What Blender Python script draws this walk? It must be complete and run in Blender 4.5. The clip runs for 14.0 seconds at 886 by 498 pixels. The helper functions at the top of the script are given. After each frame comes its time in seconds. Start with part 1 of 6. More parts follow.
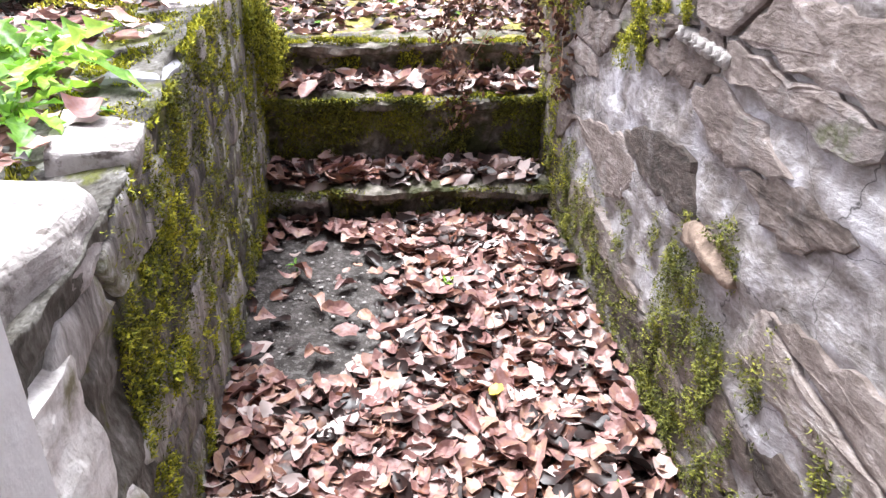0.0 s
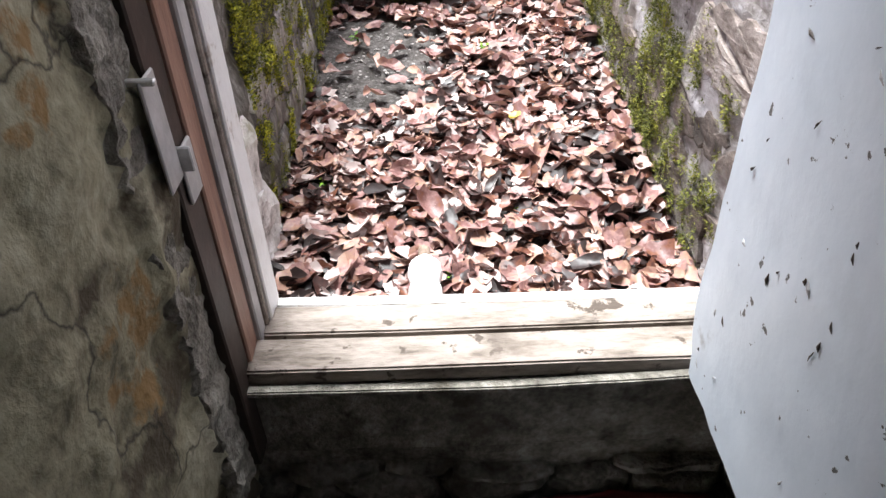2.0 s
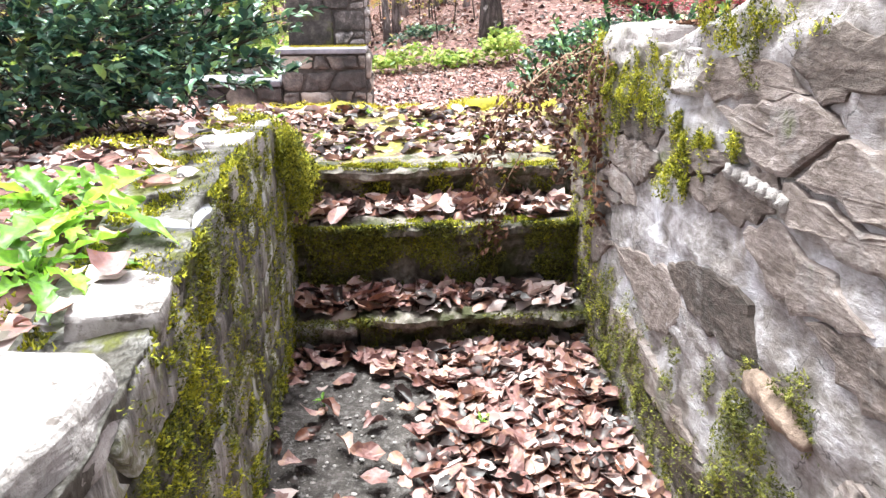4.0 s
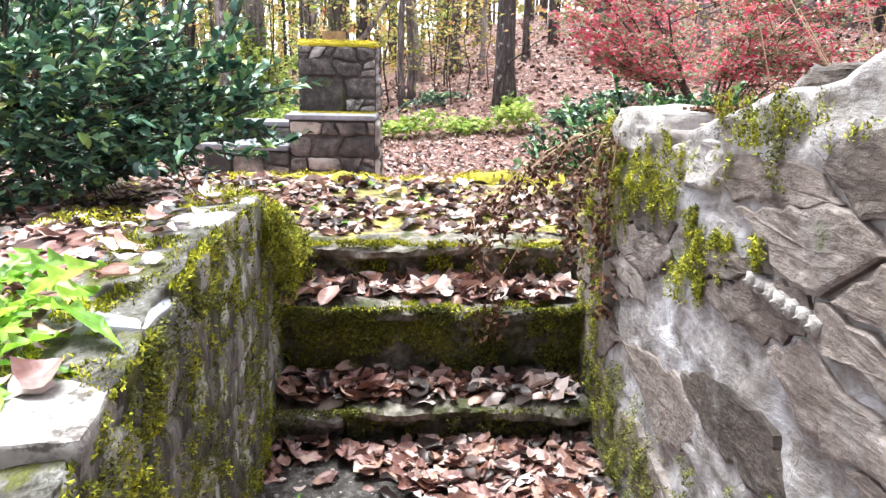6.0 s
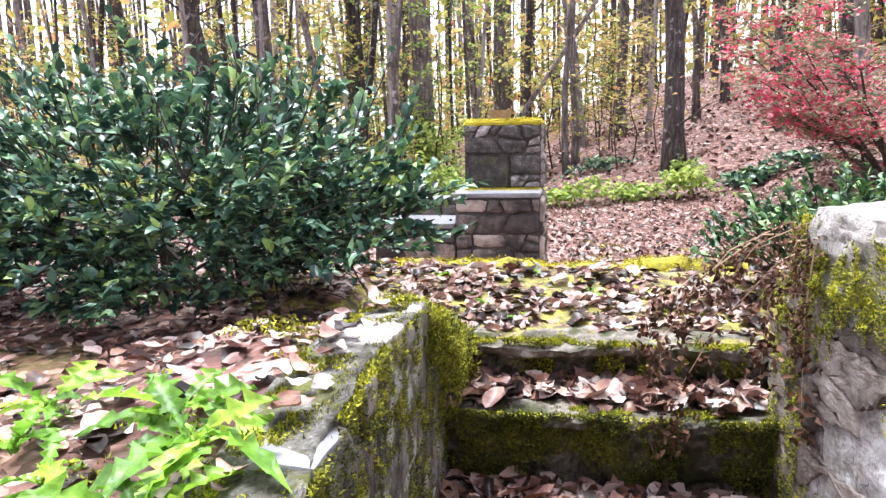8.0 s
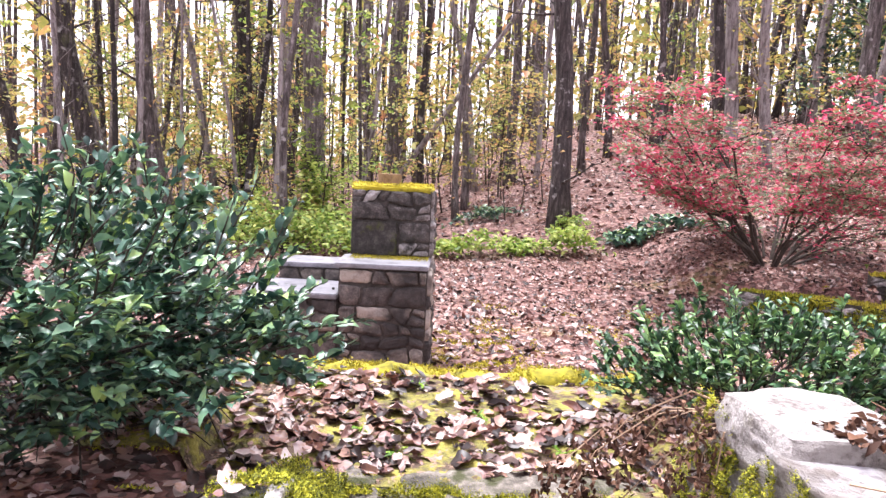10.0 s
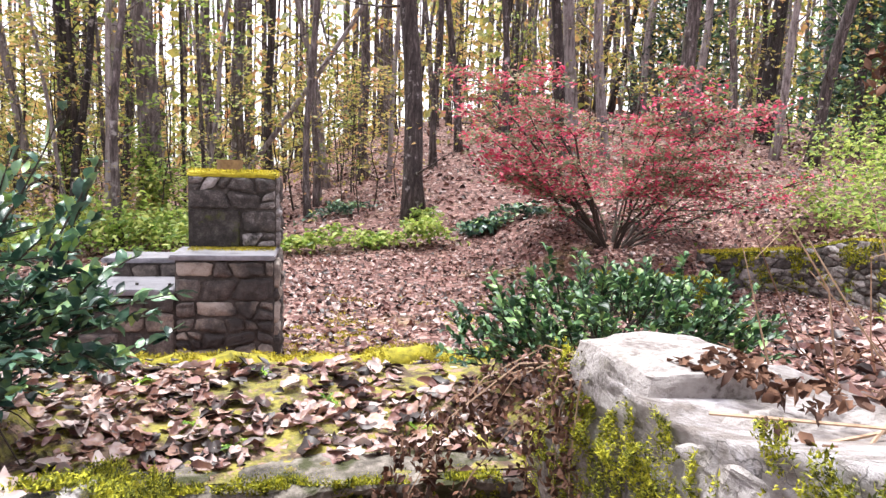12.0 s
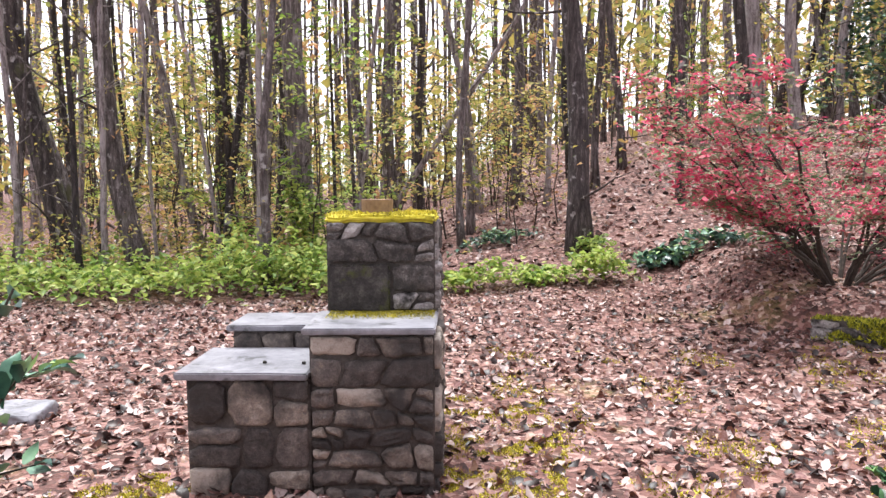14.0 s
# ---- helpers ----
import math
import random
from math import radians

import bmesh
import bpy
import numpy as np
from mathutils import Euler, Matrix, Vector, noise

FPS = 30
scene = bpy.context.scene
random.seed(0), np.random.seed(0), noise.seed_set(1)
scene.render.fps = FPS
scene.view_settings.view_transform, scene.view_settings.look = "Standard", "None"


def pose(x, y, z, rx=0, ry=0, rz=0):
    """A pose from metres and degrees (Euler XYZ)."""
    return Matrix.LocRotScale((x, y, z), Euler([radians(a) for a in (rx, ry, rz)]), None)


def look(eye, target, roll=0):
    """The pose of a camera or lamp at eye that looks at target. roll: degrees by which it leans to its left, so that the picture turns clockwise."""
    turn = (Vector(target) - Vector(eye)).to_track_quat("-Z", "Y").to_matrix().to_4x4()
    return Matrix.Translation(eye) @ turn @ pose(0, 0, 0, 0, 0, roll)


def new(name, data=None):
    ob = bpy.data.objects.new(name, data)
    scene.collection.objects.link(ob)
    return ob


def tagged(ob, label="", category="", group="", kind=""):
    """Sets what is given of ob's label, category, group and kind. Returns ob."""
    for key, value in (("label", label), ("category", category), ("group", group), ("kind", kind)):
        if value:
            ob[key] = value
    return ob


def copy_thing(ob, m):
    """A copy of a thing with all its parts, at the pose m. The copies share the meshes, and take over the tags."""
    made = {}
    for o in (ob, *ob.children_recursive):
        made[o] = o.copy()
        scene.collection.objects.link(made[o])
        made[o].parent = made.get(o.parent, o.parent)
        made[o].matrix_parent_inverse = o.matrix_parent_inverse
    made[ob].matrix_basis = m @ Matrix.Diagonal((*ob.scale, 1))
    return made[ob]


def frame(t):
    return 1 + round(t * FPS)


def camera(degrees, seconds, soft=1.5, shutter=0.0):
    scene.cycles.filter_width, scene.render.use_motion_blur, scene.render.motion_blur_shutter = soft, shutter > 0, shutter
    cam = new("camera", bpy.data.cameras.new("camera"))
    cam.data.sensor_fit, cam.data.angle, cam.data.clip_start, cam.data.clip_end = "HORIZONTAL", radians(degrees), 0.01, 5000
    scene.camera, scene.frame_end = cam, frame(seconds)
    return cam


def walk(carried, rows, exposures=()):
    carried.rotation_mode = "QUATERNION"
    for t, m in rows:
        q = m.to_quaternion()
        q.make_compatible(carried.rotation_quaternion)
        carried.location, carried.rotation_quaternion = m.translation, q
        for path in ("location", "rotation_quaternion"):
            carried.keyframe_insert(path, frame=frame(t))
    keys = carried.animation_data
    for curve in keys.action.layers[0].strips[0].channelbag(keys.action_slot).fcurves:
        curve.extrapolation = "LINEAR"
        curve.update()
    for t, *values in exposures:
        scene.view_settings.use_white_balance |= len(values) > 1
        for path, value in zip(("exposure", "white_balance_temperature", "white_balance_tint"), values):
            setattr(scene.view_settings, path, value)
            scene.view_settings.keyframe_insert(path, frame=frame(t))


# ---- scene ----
cam = camera(64.0, 14.0, 1.45)
PATH = [
    (0, (0.667, 0.824, 1.227), (0.867, 2.592, 0.313), 1.0),
    (0.5, (0.706, 0.679, 1.213), (0.737, 2.375, 0.155), -0.3),
    (1, (0.736, 0.412, 1.166), (0.713, 2.052, 0.021), -1.4),
    (1.5, (0.737, 0.22, 1.128), (0.736, 1.814, -0.08), -1.8),
    (2, (0.738, 0.214, 1.122), (0.729, 1.802, -0.094), -2.1),
    (2.5, (0.741, 0.35, 1.173), (0.681, 2.01, 0.059), -2.2),
    (3, (0.735, 0.56, 1.244), (0.62, 2.325, 0.309), -2.6),
    (3.5, (0.661, 0.78, 1.27), (0.634, 2.629, 0.509), -2.0),
    (3.7, (0.647, 0.852, 1.273), (0.703, 2.72, 0.561), -1.5),
    (5.8, (0.684, 1.116, 1.305), (0.978, 3.033, 0.819), 1.5),
    (6, (0.703, 1.105, 1.309), (0.82, 3.041, 0.823), 1.3),
    (6.5, (0.728, 1.081, 1.305), (0.52, 3.012, 0.828), 0.2),
    (7, (0.731, 1.087, 1.317), (0.39, 3.011, 0.891), -1.0),
    (7.2, (0.727, 1.097, 1.337), (0.368, 3.023, 0.936), -1.0),
    (9.3, (0.633, 1.447, 1.6), (0.412, 3.417, 1.335), -0.6),
    (9.5, (0.647, 1.479, 1.637), (0.47, 3.453, 1.37), 0.3),
    (10, (0.663, 1.517, 1.738), (0.637, 3.502, 1.5), 2.7),
    (10.2, (0.665, 1.557, 1.755), (0.73, 3.546, 1.557), 3.7),
    (10.5, (0.7, 1.55, 1.784), (0.961, 3.529, 1.673), 4.3),
    (11, (0.744, 1.576, 1.774), (1.257, 3.508, 1.721), 3.1),
    (11.5, (0.752, 1.599, 1.695), (1.288, 3.521, 1.552), 2.1),
    (12, (0.727, 1.686, 1.598), (1.099, 3.638, 1.377), 1.7),
    (12.5, (0.681, 1.961, 1.526), (0.868, 3.938, 1.291), 0.9),
    (13, (0.633, 2.372, 1.569), (0.746, 4.357, 1.35), 0.2),
    (13.2, (0.655, 2.518, 1.557), (0.75, 4.506, 1.356), -0.4),
    (13.5, (0.663, 2.765, 1.608), (0.717, 4.756, 1.423), -0.7),
    (14, (0.607, 3.129, 1.709), (0.567, 5.121, 1.534), -0.3),
]
walk(cam, [(t, look(eye, target, roll)) for t, eye, target, roll in PATH],
     [(0, 2.6, 6250, 12), (1, 2.45, 6400, 10), (1.5, 2.52, 6400, 9), (2, 2.68, 6400, 9), (2.5, 2.95, 6800, 12), (3, 2.92, 7000, 9), (3.5, 2.86, 6450, 7), (6, 2.54, 6350, 5), (7, 2.44, 6150, 6),
      (9.5, 2.22, 6450, 17), (10.5, 2.13, 6450, 19), (11.2, 1.88, 6600, 15), (12.5, 1.98, 6600, 12), (14, 1.9, 6500, 10)])

# ---- world and light: bright overcast ----
world = bpy.data.worlds.new("overcast_sky")
scene.world = world
world.use_nodes = True
wn = world.node_tree.nodes
sky = wn.new("ShaderNodeTexSky")
sky.sky_type, sky.sun_disc = "NISHITA", False
sky.sun_elevation, sky.sun_rotation = radians(72), radians(-29)
sky.air_density, sky.dust_density, sky.ozone_density = 1.0, 1.2, 0.6
wn["Background"].inputs["Strength"].default_value = 0.085
veil = wn.new("ShaderNodeHueSaturation")      # cloud takes the blue out of the sky
veil.inputs["Hue"].default_value = 0.61
veil.inputs["Saturation"].default_value, veil.inputs["Value"].default_value = 0.2, 1.25
world.node_tree.links.new(sky.outputs[0], veil.inputs["Color"])
world.node_tree.links.new(veil.outputs[0], wn["Background"].inputs["Color"])
sun_data = bpy.data.lights.new("sun", "SUN")
sun_data.energy, sun_data.angle, sun_data.color = 2.1, radians(30), (0.965, 0.985, 0.98)
sun = new("sun", sun_data)
sun.matrix_world = look((-4.5, 8, 29), (0, 0, 0))


# ---- materials ----
def ramp_node(nt, stops):
    r = nt.nodes.new("ShaderNodeValToRGB")
    els = r.color_ramp.elements
    while len(els) < len(stops):
        els.new(0.5)
    for e, (p, c) in zip(els, stops):
        e.position, e.color = p, (*c, 1)
    return r


def noisy(name, stops, scale=8.0, rough=0.85, bump=0.3, stretch=(1, 1, 1), turn=(0, 0, 0), rand="", spread=0.5,
          stain=None, stain_scale=1.5, stain_range=(0.5, 0.65), fine=6.0, metal=0.0, sub=0.0, bump_dist=0.01, stain2=None, stain2_scale=4.0, stain2_range=(0.55, 0.65), fine_bump=True, jag=0.65):
    """Colour from grain at two scales through a ramp; rand shifts it per object or per island; stain lays a second colour over it in blotches."""
    m = bpy.data.materials.new(name)
    m.use_nodes = True
    nt = m.node_tree
    L = nt.links.new
    b = nt.nodes["Principled BSDF"]
    tc = nt.nodes.new("ShaderNodeTexCoord")
    geo = nt.nodes.new("ShaderNodeNewGeometry")
    mp = nt.nodes.new("ShaderNodeMapping")
    mp.inputs["Scale"].default_value, mp.inputs["Rotation"].default_value = stretch, [radians(a) for a in turn]
    L(geo.outputs["Position"], mp.inputs["Vector"])
    n1 = nt.nodes.new("ShaderNodeTexNoise")
    n1.inputs["Scale"].default_value, n1.inputs["Detail"].default_value, n1.inputs["Roughness"].default_value = scale, 8, jag
    L(mp.outputs[0], n1.inputs["Vector"])
    n2 = nt.nodes.new("ShaderNodeTexNoise")
    n2.inputs["Scale"].default_value, n2.inputs["Detail"].default_value = scale * fine, 4
    L(mp.outputs[0], n2.inputs["Vector"])
    mix = nt.nodes.new("ShaderNodeMath")
    mix.operation = "MULTIPLY_ADD"
    mix.inputs[1].default_value, mix.inputs[2].default_value = 0.35, -0.175
    L(n2.outputs[0], mix.inputs[0])
    add = nt.nodes.new("ShaderNodeMath")
    L(n1.outputs[0], add.inputs[0]), L(mix.outputs[0], add.inputs[1])
    value = add.outputs[0]
    if rand:
        src = geo.outputs["Random Per Island"]
        if rand == "object":
            src = nt.nodes.new("ShaderNodeObjectInfo").outputs["Random"]
        sh = nt.nodes.new("ShaderNodeMath")
        sh.operation = "MULTIPLY_ADD"
        sh.inputs[1].default_value, sh.inputs[2].default_value = spread, -spread / 2
        L(src, sh.inputs[0])
        a2 = nt.nodes.new("ShaderNodeMath")
        L(value, a2.inputs[0]), L(sh.outputs[0], a2.inputs[1])
        value = a2.outputs[0]
    r = ramp_node(nt, stops)
    L(value, r.inputs[0])
    col = r.outputs[0]
    for st, sc, (lo, hi) in ((stain, stain_scale, stain_range), (stain2, stain2_scale, stain2_range)):
        if not st:
            continue
        n3 = nt.nodes.new("ShaderNodeTexNoise")
        n3.inputs["Scale"].default_value, n3.inputs["Detail"].default_value, n3.inputs["Roughness"].default_value = sc, 6, 0.6
        off = nt.nodes.new("ShaderNodeVectorMath")
        off.inputs[1].default_value = (sc * 3.1, 7.7, sc)
        L(geo.outputs["Position"], off.inputs[0]), L(off.outputs[0], n3.inputs["Vector"])
        mr = nt.nodes.new("ShaderNodeMapRange")
        mr.inputs["From Min"].default_value, mr.inputs["From Max"].default_value = lo, hi
        L(n3.outputs[0], mr.inputs[0])
        mx = nt.nodes.new("ShaderNodeMix")
        mx.data_type = "RGBA"
        L(mr.outputs[0], mx.inputs[0]), L(col, mx.inputs[6])
        mx.inputs[7].default_value = (*st, 1)
        col = mx.outputs[2]
    L(col, b.inputs["Base Color"])
    b.inputs["Roughness"].default_value, b.inputs["Metallic"].default_value = rough, metal
    if sub:
        b.inputs["Subsurface Weight"].default_value = 0.0
        tr = nt.nodes.new("ShaderNodeBsdfTranslucent")
        L(col, tr.inputs["Color"])
        ms = nt.nodes.new("ShaderNodeMixShader")
        ms.inputs[0].default_value = sub
        L(b.outputs[0], ms.inputs[1]), L(tr.outputs[0], ms.inputs[2])
        L(ms.outputs[0], nt.nodes["Material Output"].inputs["Surface"])
    if bump:
        bp = nt.nodes.new("ShaderNodeBump")
        bp.inputs["Strength"].default_value, bp.inputs["Distance"].default_value = bump, bump_dist
        L((add if fine_bump else n1).outputs[0], bp.inputs["Height"]), L(bp.outputs[0], b.inputs["Normal"])
    return m


M_LEAF = noisy("dry_leaf", [(0.12, (0.02, 0.011, 0.01)), (0.28, (0.068, 0.028, 0.023)), (0.38, (0.185, 0.072, 0.04)), (0.46, (0.155, 0.072, 0.066)), (0.58, (0.285, 0.158, 0.145)), (0.7, (0.37, 0.215, 0.15)), (0.82, (0.43, 0.305, 0.28)), (0.94, (0.5, 0.41, 0.39))],
               11, 0.46, 0.4, rand="island", spread=1.05, sub=0.1, bump_dist=0.005)


M_LEAF_YELLOW = noisy("yellow_leaf", [(0.3, (0.7, 0.5, 0.05)), (0.7, (0.8, 0.65, 0.12))], 12, 0.5, 0.1, sub=0.2)
M_SOIL = noisy("damp_soil", [(0.3, (0.02, 0.016, 0.014)), (0.5, (0.05, 0.042, 0.038)), (0.68, (0.12, 0.105, 0.1)), (0.8, (0.25, 0.23, 0.22))], 30, 0.9, 0.8, stain=(0.13, 0.12, 0.115), stain_scale=60, stain_range=(0.56, 0.6), bump_dist=0.02)


def leafy_floor():
    m = noisy("forest_floor", [(0.3, (0.04, 0.018, 0.014)), (0.5, (0.13, 0.058, 0.048)), (0.7, (0.24, 0.13, 0.112))], 3, 0.85, 0.0, stain=(0.22, 0.2, 0.04), stain_scale=0.8, stain_range=(0.6, 0.72))
    nt = m.node_tree
    geo = nt.nodes.new("ShaderNodeNewGeometry")
    wob = nt.nodes.new("ShaderNodeTexNoise")
    wob.inputs["Scale"].default_value = 12
    nt.links.new(geo.outputs["Position"], wob.inputs["Vector"])
    addv = nt.nodes.new("ShaderNodeVectorMath")
    addv.operation = "MULTIPLY_ADD"
    addv.inputs[1].default_value = (0.12, 0.12, 0.12)
    nt.links.new(wob.outputs["Color"], addv.inputs[0]), nt.links.new(geo.outputs["Position"], addv.inputs[2])
    vo = nt.nodes.new("ShaderNodeTexVoronoi")
    vo.inputs["Scale"].default_value = 19
    nt.links.new(addv.outputs[0], vo.inputs["Vector"])
    r = ramp_node(nt, [(0.05, (0.03, 0.014, 0.011)), (0.35, (0.08, 0.03, 0.024)), (0.6, (0.2, 0.088, 0.072)), (0.8, (0.33, 0.18, 0.155)), (0.97, (0.48, 0.34, 0.3))])
    sep = nt.nodes.new("ShaderNodeSeparateColor")
    nt.links.new(vo.outputs["Color"], sep.inputs[0]), nt.links.new(sep.outputs[0], r.inputs[0])
    b = nt.nodes["Principled BSDF"]
    old = b.inputs["Base Color"].links[0].from_socket
    mx = nt.nodes.new("ShaderNodeMix")
    mx.data_type = "RGBA"
    mx.inputs[0].default_value = 0.65
    nt.links.new(old, mx.inputs[6]), nt.links.new(r.outputs[0], mx.inputs[7]), nt.links.new(mx.outputs[2], b.inputs["Base Color"])
    bp = nt.nodes.new("ShaderNodeBump")
    bp.inputs["Strength"].default_value, bp.inputs["Distance"].default_value = 0.8, 0.03
    nt.links.new(vo.outputs["Distance"], bp.inputs["Height"]), nt.links.new(bp.outputs[0], b.inputs["Normal"])
    return m


M_FLOOR = leafy_floor()
M_MOSS = noisy("moss", [(0.2, (0.045, 0.055, 0.008)), (0.42, (0.17, 0.185, 0.015)), (0.58, (0.36, 0.36, 0.022)), (0.8, (0.54, 0.51, 0.04))], 9, 0.95, 0.8, rand="island", spread=0.55)
M_MOSS_YELLOW = noisy("golden_moss", [(0.25, (0.11, 0.1, 0.012)), (0.45, (0.32, 0.28, 0.022)), (0.6, (0.5, 0.43, 0.035)), (0.78, (0.6, 0.5, 0.07))], 8, 0.95, 0.8, rand="island", spread=0.45)
M_LANDING = noisy("mossy_earth", [(0.3, (0.06, 0.05, 0.028)), (0.45, (0.17, 0.155, 0.045)), (0.6, (0.32, 0.28, 0.055)), (0.75, (0.42, 0.37, 0.1))], 10, 0.95, 0.9, stain=(0.1, 0.065, 0.045), stain_scale=9, stain_range=(0.5, 0.58), bump_dist=0.03, stain2=(0.3, 0.2, 0.15), stain2_scale=22, stain2_range=(0.58, 0.62))
M_SCHIST = noisy("schist_stone", [(0.22, (0.03, 0.022, 0.018)), (0.4, (0.09, 0.068, 0.058)), (0.55, (0.17, 0.133, 0.117)), (0.7, (0.28, 0.232, 0.213)), (0.85, (0.46, 0.415, 0.4))],
                 11, 0.8, 1.0, stretch=(1, 0.8, 1.9), fine=5, rand="object", spread=0.36, stain=(0.3, 0.275, 0.275), stain_scale=7, stain_range=(0.54, 0.7),
                 stain2=(0.09, 0.09, 0.04), stain2_scale=7, stain2_range=(0.6, 0.68), bump_dist=0.016, jag=0.74)
M_BROWN_STONE = noisy("brown_stone", [(0.28, (0.1, 0.07, 0.05)), (0.5, (0.27, 0.195, 0.15)), (0.75, (0.43, 0.33, 0.27))], 14, 0.85, 0.9, fine=5, bump_dist=0.012, jag=0.74)
M_WEST = noisy("mossy_stone", [(0.27, (0.028, 0.025, 0.022)), (0.42, (0.1, 0.09, 0.082)), (0.55, (0.22, 0.203, 0.188)), (0.68, (0.4, 0.378, 0.365)), (0.82, (0.56, 0.54, 0.53))],
               9, 0.85, 1.0, stretch=(1.8, 1.8, 0.5), rand="object", spread=0.3, stain=(0.15, 0.155, 0.02), stain_scale=8, stain_range=(0.54, 0.62),
               stain2=(0.46, 0.46, 0.46), stain2_scale=8, stain2_range=(0.575, 0.63), bump_dist=0.02)
M_MORTAR = noisy("lime_mortar", [(0.22, (0.08, 0.066, 0.058)), (0.38, (0.2, 0.175, 0.162)), (0.54, (0.36, 0.332, 0.33)), (0.7, (0.56, 0.54, 0.565))], 11, 0.9, 1.0, stretch=(1, 0.8, 1.6), fine=5, stain=(0.56, 0.545, 0.58), stain_scale=3.5, stain_range=(0.52, 0.64), stain2=(0.2, 0.17, 0.155), stain2_scale=5, stain2_range=(0.5, 0.64), bump_dist=0.014, jag=0.74)
M_MORTAR_DARK = noisy("damp_mortar", [(0.3, (0.02, 0.018, 0.015)), (0.45, (0.07, 0.062, 0.05)), (0.6, (0.17, 0.16, 0.145)), (0.75, (0.4, 0.39, 0.38))], 11, 0.9, 0.9, stretch=(1.4, 1.4, 0.6), stain=(0.09, 0.095, 0.016), stain_scale=9, stain_range=(0.54, 0.62), bump_dist=0.02)
M_STEP = noisy("step_stone", [(0.3, (0.035, 0.03, 0.024)), (0.45, (0.11, 0.095, 0.078)), (0.6, (0.24, 0.21, 0.18)), (0.8, (0.45, 0.41, 0.37))], 8, 0.85, 1.0, stain=(0.045, 0.048, 0.014), stain_scale=9, stain_range=(0.48, 0.6), bump_dist=0.02, fine=6, jag=0.72)
M_PALE_ROCK = noisy("pale_rock", [(0.24, (0.07, 0.058, 0.052)), (0.37, (0.2, 0.175, 0.163)), (0.5, (0.38, 0.348, 0.335)), (0.75, (0.5, 0.47, 0.46))], 12, 0.85, 1.0, fine=6, bump_dist=0.016, stain=(0.13, 0.118, 0.06), stain_scale=5, stain_range=(0.6, 0.7), stain2=(0.12, 0.1, 0.09), stain2_scale=16, stain2_range=(0.6, 0.65), jag=0.78)
M_LIME = noisy("limewashed_stone", [(0.26, (0.16, 0.145, 0.13)), (0.38, (0.46, 0.43, 0.41)), (0.52, (0.66, 0.635, 0.62)), (0.75, (0.76, 0.745, 0.74))], 9, 0.9, 0.9, fine=5, bump_dist=0.014, stain=(0.2, 0.185, 0.11), stain_scale=6, stain_range=(0.6, 0.7), jag=0.72)
M_CHIM = noisy("chimney_stone", [(0.16, (0.035, 0.029, 0.027)), (0.36, (0.092, 0.077, 0.071)), (0.52, (0.17, 0.145, 0.132)), (0.66, (0.29, 0.24, 0.2)), (0.84, (0.46, 0.4, 0.35))], 18, 0.75, 1.0, rand="object", spread=0.75, bump_dist=0.02, fine=5, stain=(0.042, 0.036, 0.034), stain_scale=2.2, stain_range=(0.48, 0.64), jag=0.76)
M_CHIM_DARK = noisy("weathered_chimney_stone", [(0.24, (0.03, 0.025, 0.023)), (0.4, (0.085, 0.072, 0.066)), (0.54, (0.2, 0.178, 0.168)), (0.75, (0.42, 0.39, 0.38))], 16, 0.75, 1.0, rand="object", spread=0.4, bump_dist=0.02, fine=5, stain=(0.03, 0.026, 0.023), stain_scale=6, stain_range=(0.56, 0.66), jag=0.75)
M_CHIM_MORTAR = noisy("dark_mortar", [(0.3, (0.035, 0.03, 0.027)), (0.55, (0.085, 0.073, 0.066)), (0.75, (0.16, 0.14, 0.13))], 14, 0.95, 0.8)
M_SOOT = noisy("sooty_stone", [(0.3, (0.012, 0.01, 0.009)), (0.5, (0.035, 0.03, 0.027)), (0.7, (0.09, 0.08, 0.072))], 12, 0.9, 0.9, stain=(0.06, 0.065, 0.012), stain_scale=5, stain_range=(0.54, 0.64), bump_dist=0.012)
M_SLATE = noisy("slate_slab", [(0.3, (0.13, 0.13, 0.145)), (0.6, (0.26, 0.255, 0.285)), (0.8, (0.38, 0.375, 0.41))], 5, 0.38, 0.2, stain=(0.09, 0.09, 0.095), stain_scale=9, stain_range=(0.58, 0.66))
M_BARK = noisy("bark", [(0.25, (0.016, 0.012, 0.012)), (0.43, (0.055, 0.044, 0.043)), (0.57, (0.13, 0.107, 0.107)), (0.75, (0.33, 0.29, 0.295))], 8, 0.95, 1.0, stretch=(2, 2, 0.35), rand="object", spread=0.42, bump_dist=0.03, stain=(0.33, 0.31, 0.31), stain_scale=5, stain_range=(0.6, 0.68), stain2=(0.085, 0.085, 0.04), stain2_scale=1.2, stain2_range=(0.62, 0.72))
M_LICHEN = noisy("lichened_bark", [(0.3, (0.04, 0.035, 0.03)), (0.5, (0.14, 0.13, 0.12)), (0.62, (0.3, 0.3, 0.28)), (0.75, (0.45, 0.46, 0.44))], 9, 0.95, 0.9, stretch=(1.5, 1.5, 0.7), bump_dist=0.03)
M_TWIG = noisy("twig_bark", [(0.3, (0.018, 0.012, 0.01)), (0.7, (0.07, 0.053, 0.042))], 20, 0.9, 0.3)
M_DULL_MOSS = noisy("damp_moss", [(0.22, (0.03, 0.034, 0.008)), (0.48, (0.12, 0.13, 0.02)), (0.75, (0.28, 0.27, 0.04))], 9, 0.95, 0.8, rand="island", spread=0.4)
